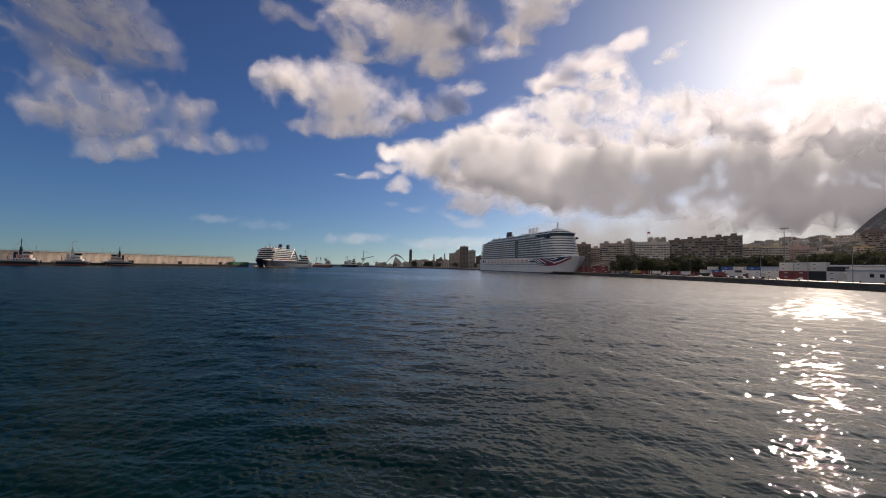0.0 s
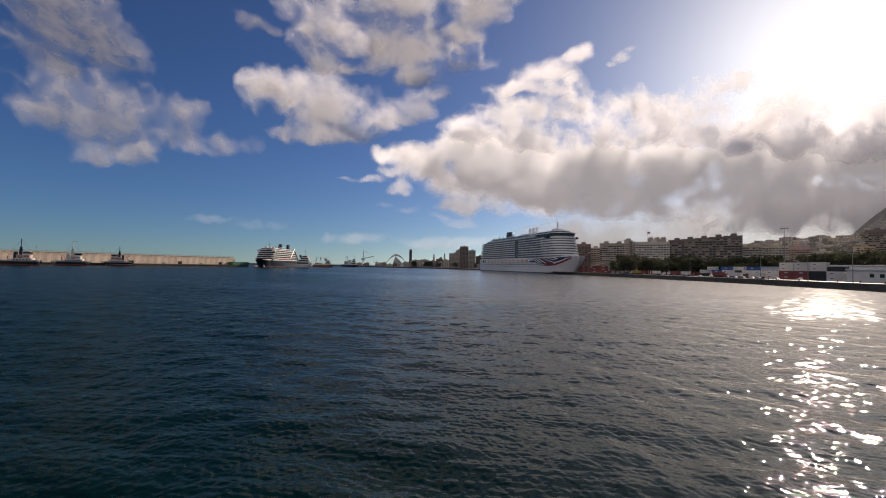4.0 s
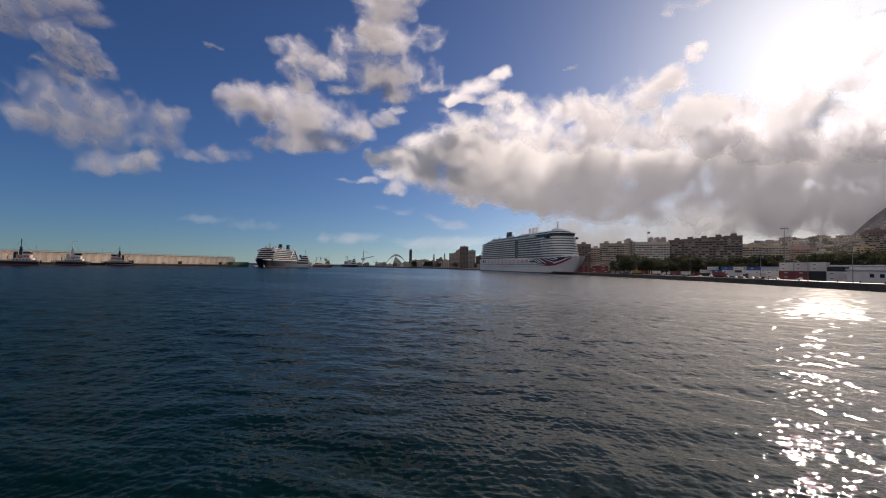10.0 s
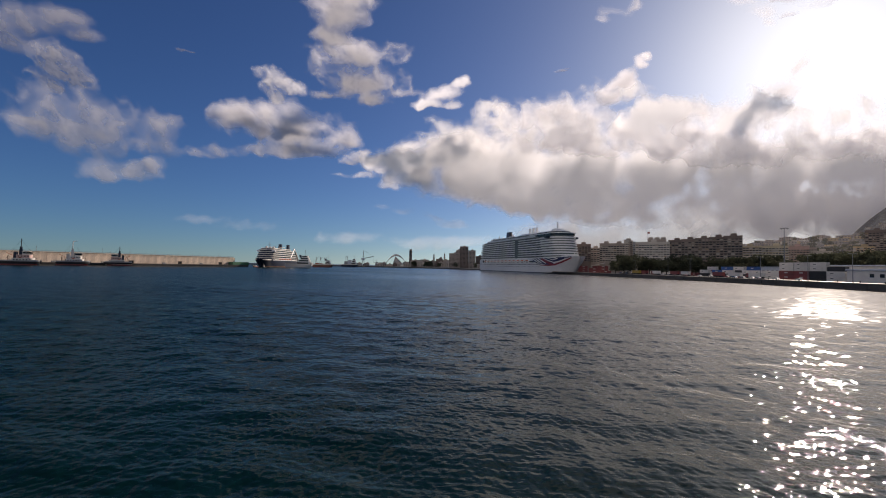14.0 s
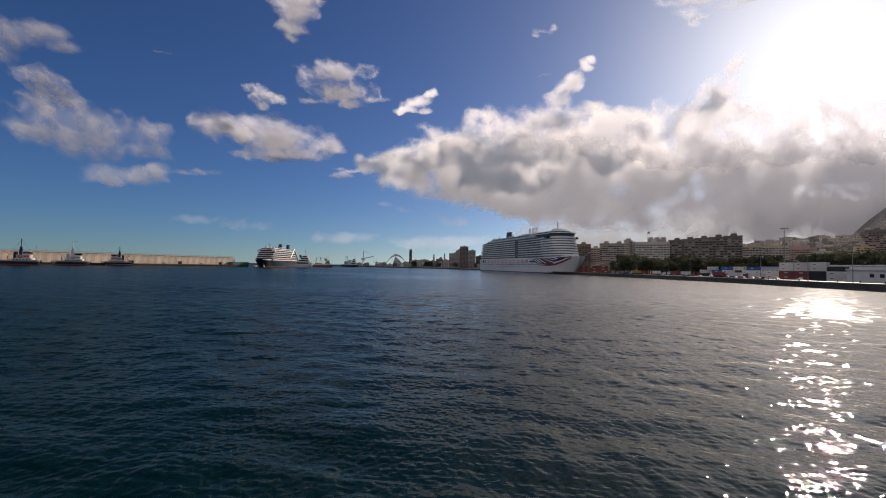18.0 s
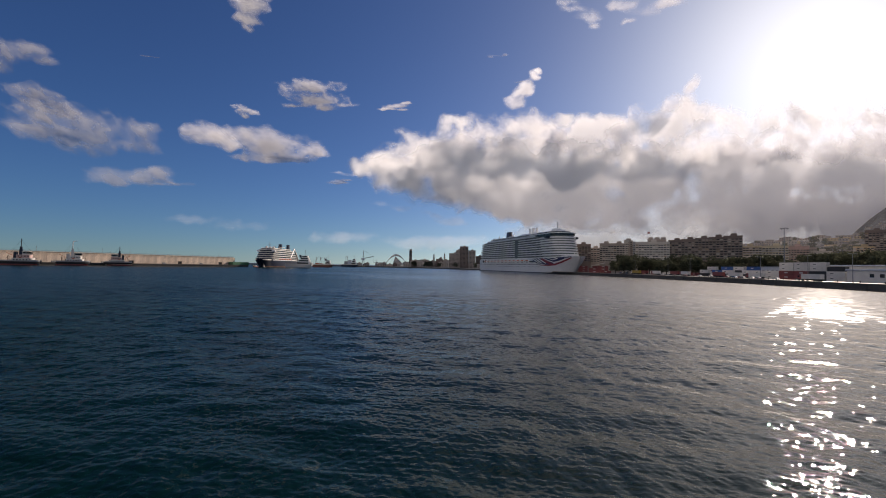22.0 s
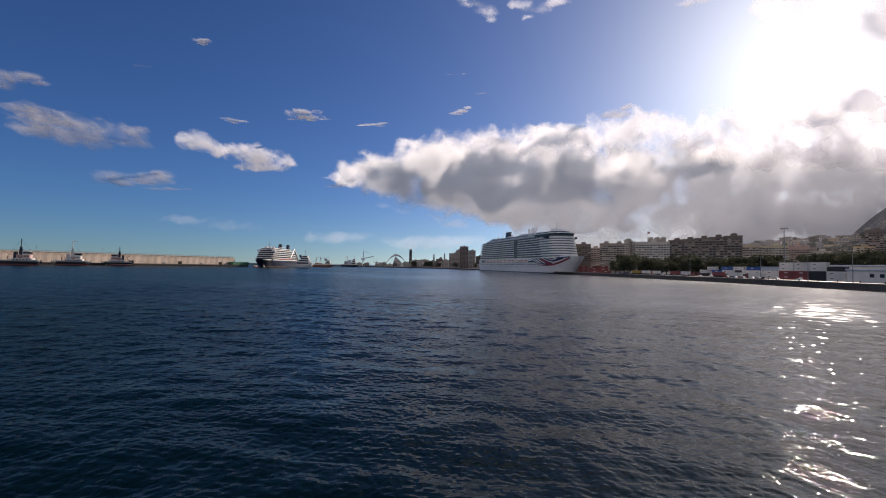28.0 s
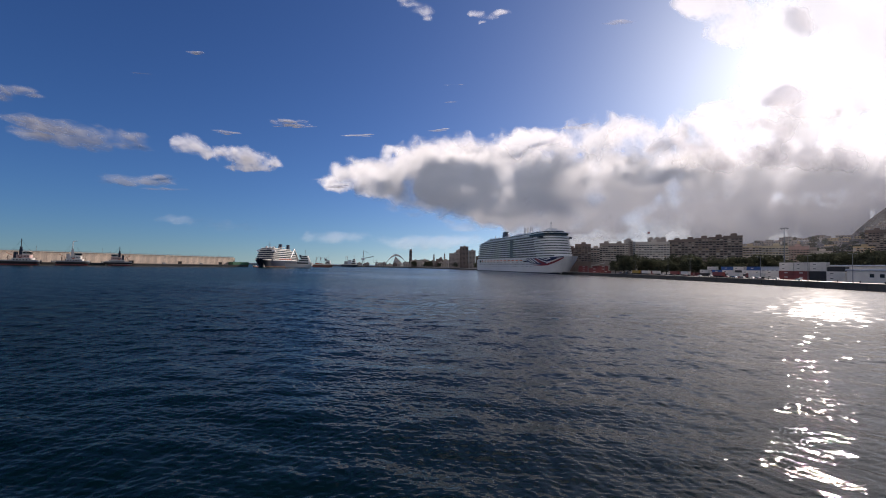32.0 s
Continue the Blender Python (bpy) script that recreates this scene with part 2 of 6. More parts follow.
def fbm(x, y, seed=0, octaves=5, gain=0.55):
    """Smooth value noise in octaves, 0 to 1, on numpy arrays."""
    rs = np.random.RandomState(seed)
    lat = rs.rand(256, 256)
    total, amp, norm = np.zeros_like(x), 1.0, 0.0
    for o in range(octaves):
        xi, yi = np.floor(x).astype(int), np.floor(y).astype(int)
        fx, fy = x - xi, y - yi
        fx, fy = fx * fx * fx * (fx * (fx * 6 - 15) + 10), fy * fy * fy * (fy * (fy * 6 - 15) + 10)
        a, b = lat[xi % 256, yi % 256], lat[(xi + 1) % 256, yi % 256]
        c, d = lat[xi % 256, (yi + 1) % 256], lat[(xi + 1) % 256, (yi + 1) % 256]
        total += amp * ((a * (1 - fx) + b * fx) * (1 - fy) + (c * (1 - fx) + d * fx) * fy)
        norm += amp
        amp *= gain
        x, y = x * 2.03 + 17.3, y * 2.03 + 5.7
    return total / norm


# ---- sea ----
def sea():
    rings = [0.0, 3.0, 6.0]
    d = 9.0
    while d < 4900:
        rings.append(d)
        d += max(0.07, min(d * d / (7.3 * 770) * (0.9 if d < 35 else 0.45), d * 0.03))
    rings = np.array(rings + [4950.0])
    front = np.linspace(-57, 57, 960)
    back = np.linspace(58, 302, 42)[1:-1]
    ang = np.radians(np.concatenate([front, back]))
    R, A = np.meshgrid(rings, ang, indexing="ij")
    X, Y = R * np.sin(A), R * np.cos(A)
    step = np.maximum(np.gradient(rings)[:, None], R * (ang[1] - ang[0]))
    Z = np.zeros_like(X)
    rs = np.random.RandomState(7)
    for i in range(72):
        lam = 0.28 * (4.2 / 0.28) ** rs.rand()
        th = radians(205) + rs.randn() * 0.85
        k = 2 * np.pi / lam
        amp = 0.0025 * lam ** 0.55 * (0.5 + rs.rand())
        fade = np.clip((lam / step - 1.2) / 2.5, 0, 1)
        ph = k * (X * np.sin(th) + Y * np.cos(th)) + rs.rand() * 6.283
        Z += amp * fade * (np.sin(ph) + 0.22 * np.sin(2 * ph + 0.6))
    for i in range(38):
        lam = 2.6 * (8.0 / 2.6) ** rs.rand() if i < 26 else 16.0 * (55.0 / 16.0) ** rs.rand()
        th = radians(205) + rs.randn() * (0.7 if i < 26 else 0.5)
        k = 2 * np.pi / lam
        fade = np.clip((lam / step - 1.0) / 4.0, 0, 1)
        Z += (0.0021 if i < 26 else 0.0006) * lam * (0.4 + rs.rand()) * fade * np.sin(k * (X * np.sin(th) + Y * np.cos(th)) + rs.rand() * 6.283)
    # wavelets as fine as the sheet can carry, growing away from the camera to fit its view, dying out towards the far
    # water
    cells, pitch = rings[3::2], np.gradient(rings)[3::2] * 2
    knots = np.zeros((len(cells), len(ang)))
    for i, (r, deep) in enumerate(zip(cells, pitch)):
        turns = np.concatenate([np.radians(np.arange(-57, 57, max(math.degrees(min(max(deep, 0.06), 1.4) / r), 0.13))), [radians(57)]])
        knots[i, :len(front)] = np.interp(np.radians(front), turns, rs.randn(len(turns))) * min(0.043 * deep, 0.043) * np.clip((r - 10) / 24, 0.3, 1) * np.clip((420 - r) / 300, 0, 1)
    at_ring = np.clip((np.arange(len(rings)) - 3) / 2.0, 0, len(cells) - 1.001)
    k0 = at_ring.astype(int)
    blend = (at_ring - k0)[:, None]
    Z += knots[k0] * (1 - blend) + knots[k0 + 1] * blend
    patch = 0.55 + 0.9 * fbm(X / 60 + 40, Y / 60 + 40, 3, 3)
    Z *= patch
    n, m = X.shape
    idx = np.arange(n * m).reshape(n, m)
    nxt = np.roll(idx, -1, axis=1)
    q = np.stack([idx[:-1], idx[1:], nxt[1:], nxt[:-1]], -1).reshape(-1, 4)[:, ::-1]
    me = mesh_arrays("water", np.stack([X, Y, Z], -1).reshape(-1, 3), q, smooth=True)
    at = me.attributes.new("unresolved", "FLOAT", "POINT")
    at.data.foreach_set("value", (0.7 * np.clip((step - 0.15) / 4.0, 0, 1) + 0.3 * np.clip((step - 4.0) / 14.0, 0, 1)).astype(np.float32).ravel())
    # dimming painted in left of a line from the viewpoint, to fit the view
    right_side = np.clip((X + 0.09 * Y + 9.0) / (0.60 * np.abs(Y) + 40.0) + 0.5 + 0.5 * (fbm(X / 90 + 7, Y / 90 + 3, 8, 3) - 0.5), 0, 1)
    uneven = me.attributes.new("left_dim", "FLOAT", "POINT")
    uneven.data.foreach_set("value", (1 - right_side * right_side * (3 - 2 * right_side)).astype(np.float32).ravel())
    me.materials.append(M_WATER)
    return tagged(new("water", me), "choppy deep blue harbour water with small wind waves", "water", kind="structure")


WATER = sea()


# ---- clouds ----
CLOUDS = []


def cloud(blobs, seed, label, rough=0.9, grain=3.2, thick=1.0, cell=14.0, flat=0.65, passes=0.35, white=0.98, turn=0, soft=0.95, dense=0.0, rim=0.92, rows=(), size=1.0, parent=None, mottle=0.15):
    """A bank of vapour built of lobes (x, y, rx, ry in hundreds of metres), heaped up of smaller billows. rows: its drift."""
    b = np.array(blobs) * 100.0
    x0, x1 = (b[:, 0] - b[:, 2]).min() - 150, (b[:, 0] + b[:, 2]).max() + 150
    y0, y1 = (b[:, 1] - b[:, 3]).min() - 150, (b[:, 1] + b[:, 3]).max() + 150
    xs, ys = np.arange(x0, x1, cell), np.arange(y0, y1, cell)
    X, Y = np.meshgrid(xs, ys, indexing="ij")
    g = grain * 100.0
    wx, wy = fbm(X / g + 60, Y / g + 60, seed + 5, 4) - 0.5, fbm(X / g + 90, Y / g + 30, seed + 6, 4) - 0.5
    XW, YW = X + wx * g * 0.5, Y + wy * g * 0.5
    acc = np.zeros_like(X)
    for cx, cy, rx, ry in b:
        dy = YW - cy
        e = 1 - ((XW - cx) / rx) ** 2 - np.where(dy < 0, dy / (ry * flat), dy / ry) ** 2
        acc += np.exp(np.clip(e, -9, 1) * 4.0)
    F = np.log(acc + 1e-9) / 4.0
    puff = 1 - np.abs(2 * fbm(XW / g * 1.3 + 70, YW / g * 1.3 + 10, seed + 3, 3, 0.45) - 1) * 2.2
    N = fbm(XW / g + 20, YW / g + 20, seed, 6, 0.55) - 0.5 + 0.22 * (puff - 0.5)
    D = np.minimum(F, 1.1) + N * 2.0 * rough - 0.12 + dense
    bulk = float(np.clip(np.minimum(b[:, 2], b[:, 3]).mean() / 420.0, 0.2, 1.0))
    # self-shade baked in: density the sunlight crosses, summed up and to the right
    body, deep = np.clip(D + 0.25 * rough * (puff - 0.5), 0, 1.3), np.zeros_like(X)
    for step in range(22):
        di, dj = int(step * 14.0 / cell), int(step * 34.0 / cell)
        if di >= body.shape[0] or dj >= body.shape[1]:
            break
        moved = np.zeros_like(body)
        moved[:body.shape[0] - di, :body.shape[1] - dj] = body[di:, dj:]
        deep += moved * 0.037
    deep = 1 - np.exp(-2.5 * deep / bulk ** 0.5)
    deep += (fbm(X / 110, Y / 110, seed + 9, 3) - 0.5) * 0.16 + (fbm(X / 330 + 9, Y / 230 + 4, seed + 19, 4) - 0.5) * mottle
    relief = bulk * 18 * np.clip(F, 0, 1.1) + bulk * 34 * (fbm(XW / g * 1.1, YW / g * 1.1, seed + 2, 2, 0.35) - 0.5)
    n, m = X.shape
    idx = np.arange(n * m).reshape(n, m)
    q = np.stack([idx[:-1, :-1], idx[1:, :-1], idx[1:, 1:], idx[:-1, 1:]], -1).reshape(-1, 4)
    q = q[D.ravel()[q].max(axis=1) > -0.5]
    used, inv = np.unique(q, return_inverse=True)
    co = np.stack([X, -relief, Y], -1).reshape(-1, 3)[used]
    me = mesh_arrays("cloud", co * size, inv.reshape(-1, 4), smooth=True)
    for key, field in (("vapour", D), ("depth", deep)):
        at = me.attributes.new(key, "FLOAT", "POINT")
        at.data.foreach_set("value", field.ravel()[used].astype(np.float32))
    me.materials.append(cloud_material("cloud_vapour", thick, seed, passes, white, soft, rim, size))
    if parent:
        ob = part(label, me, None, parent)
    else:
        ob = tagged(new("cloud", me), label, "cloud", "clouds in the sky")
    CLOUDS.append((ob, turn, rows, parent.location.copy() if parent else Vector()))
    return ob


def cloud_group(label, billows):
    """A cloud that keeps tearing and heaping up: billows, each with its lobes, moved, sized by distance and leaned to
    fit the camera's view.
    """
    root = thing("cloud", pose(*billows[0][4][0][1:4]), label, "cloud", "clouds in the sky")
    for name, seed, blobs, look_of, rows in billows:
        cloud(blobs, seed, name, parent=root, rows=rows, **dict(dict(grain=2.2, cell=7.5), **look_of))


# drifting groups, from the sea round to the sun, placed to fit the camera's view
cloud_group('large ragged grey-white cumulus cloud drifting away over the sea', [
    ('billow', 11, [(-1.18, -0.08, 3.71, 3.04), (2.53, -0.76, 3.38, 3.71), (0.84, 3.29, 4.39, 2.36), (-2.19, -2.45, 2.03, 2.03)], dict(size=0.654, white=0.5, thick=0.76, soft=1.95, passes=0.4, rough=0.95, dense=0.16),
     [(0, -1469, 1700, 926, -57), (3.5, -1779, 2000, 1046, -55), (6, -2419, 2742, 1395, -54), (8, -2867, 3269, 1587, -52), (10.5, -3561, 4048, 1865, -49), (13, -4032, 4474, 1998, -48), (16.5, -4324, 4722, 1866, -51), (21.5, -4406, 4722, 1663, -63), (28, -4429, 4722, 1524, -79), (32, -4423, 4722, 1423, -83)]),
    ('billow', 12, [(-3.09, 0.82, 3.04, 2.53), (-0.05, 0.48, 3.38, 2.53), (2.65, 0.31, 3.21, 1.69), (4.34, 0.82, 1.86, 0.95), (-1.4, -1.37, 2.7, 1.42), (2.32, -1.04, 2.7, 1.22), (-4.78, -0.02, 1.52, 1.52)], dict(size=1.038, white=0.5, thick=0.76, soft=1.95, passes=0.4, rough=0.95, dense=0.16),
     [(0, -2018, 2700, 892, -37), (6, -2135, 2784, 908, -36), (10.5, -2326, 2935, 920, -37), (16.5, -2565, 3214, 929, -43), (21.5, -2905, 3553, 1025, -52), (25.5, -3093, 3750, 1121, -65), (28, -3284, 3971, 1155, -68), (32, -3381, 4091, 1146, -73)]),
    ('billow', 13, [(0.0, 0.02, 2.53, 0.95), (1.52, 0.29, 1.69, 0.68), (-1.52, -0.32, 1.35, 0.54)], dict(size=1.154, white=0.5, thick=0.76, soft=1.95, passes=0.4, rough=0.95, dense=0.16),
     [(0, -2290, 3000, 759, -28), (6, -2288, 3000, 711, -27), (10.5, -2265, 3000, 660, -28), (16.5, -2223, 3000, 594, -38), (21.5, -2183, 3000, 575, -52), (28, -2268, 3158, 593, -63), (32, -2497, 3529, 649, -69)]),
    ('wisp', 14, [(0.93, 0.12, 2.09, 0.81), (-0.93, -0.12, 1.69, 0.61)], dict(size=0.923, white=0.5, thick=0.76, soft=1.95, passes=0.4, rough=0.95, dense=0.16),
     [(0, -1268, 2400, 659, -31), (6, -1366, 2526, 655, -35), (10.5, -1621, 3000, 745, -42), (16.5, -2227, 4000, 921, -59), (19, -2867, 4800, 960, -72), (23, -3049, 4800, 830, -80), (32, -3110, 4800, 797, -85)]),
    ('wisp', 15, [(-1.01, 0.25, 2.36, 1.69), (1.69, 0.66, 2.03, 1.01), (-3.38, -0.42, 1.69, 2.03), (2.7, -0.49, 1.35, 0.74)], dict(size=0.577, white=0.5, thick=0.66, soft=1.95, passes=0.4, rough=0.95, dense=0.16),
     [(0, -1347, 1364, 1151, -80), (6, -1375, 1429, 912, -65), (8, -1400, 1500, 897, -62), (10.5, -1472, 1579, 909, -60), (13, -1528, 1630, 897, -58), (16.5, -1710, 1765, 928, -55), (19, -1975, 2000, 1001, -53), (21.5, -2415, 2419, 1150, -51), (24, -2998, 3000, 1352, -53), (28, -3248, 3261, 1355, -68), (32, -3583, 3571, 1373, -70)]),
])
cloud_group('rounded white cumulus cloud breaking into small puffs', [
    ('billow', 21, [(-1.74, 0.79, 2.53, 2.03), (0.96, 0.45, 3.21, 2.09), (-3.1, 1.46, 1.52, 1.28), (2.98, -0.39, 1.69, 1.01), (-0.73, -1.24, 2.7, 1.08), (1.63, -1.07, 2.36, 1.01)], dict(size=0.731, white=0.8, thick=0.92, soft=1.6, passes=0.42, rough=0.95, dense=0.16),
     [(0, -448, 1900, 702, -41), (3.5, -551, 1959, 690, -39), (6, -602, 2000, 682, -38), (8, -662, 2065, 689, -37), (10.5, -711, 2111, 673, -43), (13, -761, 2159, 659, -51), (16.5, -835, 2209, 632, -60), (19, -929, 2317, 639, -65), (21.5, -1043, 2568, 690, -67), (24, -1283, 3065, 781, -64), (28, -1786, 4130, 984, -55), (32, -2069, 4524, 1062, -55)]),
    ('puff', 22, [(0.06, 0.06, 1.42, 1.22), (-0.96, 0.56, 0.68, 0.61), (0.9, -0.62, 1.01, 0.88)], dict(size=0.731, white=0.8, thick=0.92, soft=1.6, passes=0.42, rough=0.95, dense=0.16),
     [(0, -732, 1900, 810, -46), (6, -831, 1900, 757, -43), (10.5, -893, 1900, 697, -45), (16.5, -957, 1900, 602, -56), (21.5, -1153, 2111, 616, -59), (25.5, -1288, 2317, 644, -53), (28, -1438, 2533, 689, -53), (32, -1690, 2879, 762, -48)]),
])
cloud_group('broken white cumulus cloud with torn edges high over the bay', [
    ('billow', 31, [(-1.69, 0.39, 3.71, 2.53), (1.69, 0.39, 3.04, 2.36), (-0.34, 3.1, 5.06, 2.03), (3.38, -0.79, 2.03, 1.35), (-3.71, -1.29, 2.03, 0.88), (0.68, -1.8, 2.03, 1.22)], dict(size=0.442, white=0.8, thick=0.92, soft=1.6, passes=0.42, rough=0.95, dense=0.16),
     [(0, -30, 1027, 560, -57), (3.5, -101, 1150, 593, -55), (6, -119, 1307, 638, -52), (8, -173, 1438, 681, -51), (10.5, -231, 1742, 760, -51), (13, -323, 1855, 792, -57), (16.5, -455, 2091, 856, -65), (19, -631, 2500, 987, -68), (21.5, -784, 2738, 1049, -76), (24, -1027, 3194, 1182, -78), (28, -1555, 4850, 1654, -85), (32, -1711, 4850, 1561, -91)]),
    ('billow', 32, [(0.17, 0.42, 2.53, 2.03), (-0.84, -1.6, 1.35, 1.22), (1.86, -0.59, 1.69, 1.35), (-1.18, 1.77, 2.03, 1.35)], dict(size=0.442, white=0.8, thick=0.92, soft=1.6, passes=0.42, rough=0.95, dense=0.16),
     [(0, -248, 1150, 660, -60), (3.5, -323, 1150, 612, -56), (6, -353, 1150, 599, -55), (8, -408, 1278, 635, -53), (10.5, -571, 1691, 762, -49), (13, -837, 2212, 927, -45), (16.5, -1154, 2738, 1088, -54), (19, -1468, 3382, 1283, -57), (21.5, -2132, 4600, 1654, -64), (24, -2321, 4850, 1657, -81), (32, -2472, 4850, 1461, -92)]),
    ('puff', 33, [(0.21, 0.63, 2.03, 1.52), (-0.46, -0.89, 1.42, 1.01), (1.22, 1.98, 2.03, 1.35), (-0.97, -1.73, 0.81, 0.68)], dict(size=0.442, white=0.88, thick=0.92, soft=1.6, passes=0.42, rough=0.95, dense=0.16),
     [(0, 218, 1150, 662, -60), (3.5, 96, 1150, 664, -60), (6, -27, 1150, 680, -61), (8, -83, 1150, 682, -61), (10.5, -211, 1250, 715, -60), (13, -273, 1211, 681, -59), (16.5, -497, 1533, 870, -59), (19, -646, 1691, 989, -61), (21.5, -840, 1855, 1106, -62), (24, -1151, 2300, 1293, -59), (25.5, -1431, 2738, 1514, -58), (28, -2628, 4600, 2359, -98), (32, -2843, 4850, 2361, -105)]),
    ('wisp', 34, [(0.11, -0.11, 1.76, 1.08), (-1.24, -0.79, 1.35, 0.74), (1.13, 0.9, 1.01, 0.74)], dict(size=0.615, white=0.8, thick=0.7, soft=1.6, passes=0.42, rough=0.95, dense=0.16),
     [(0, 22, 1600, 622, -42), (3.5, -83, 1600, 605, -41), (6, -173, 1778, 634, -39), (8, -249, 2133, 741, -41), (10.5, -408, 2909, 979, -46), (13, -598, 3200, 840, -48), (16.5, -857, 3810, 844, -64), (32, -1113, 4571, 829, -86)]),
    ('wisp', 35, [(-0.11, 0.0, 1.52, 0.81), (1.24, -0.51, 0.95, 0.54), (-1.13, 0.51, 0.84, 0.68)], dict(size=0.538, white=0.5, thick=0.6, soft=1.95, passes=0.4, rough=0.95, dense=0.16),
     [(0, -529, 1400, 820, -61), (3.5, -715, 1647, 935, -59), (6, -1238, 2545, 1386, -57), (8, -1816, 3500, 1829, -61), (13, -2786, 4667, 2303, -85), (32, -3329, 4667, 2040, -103)]),
])
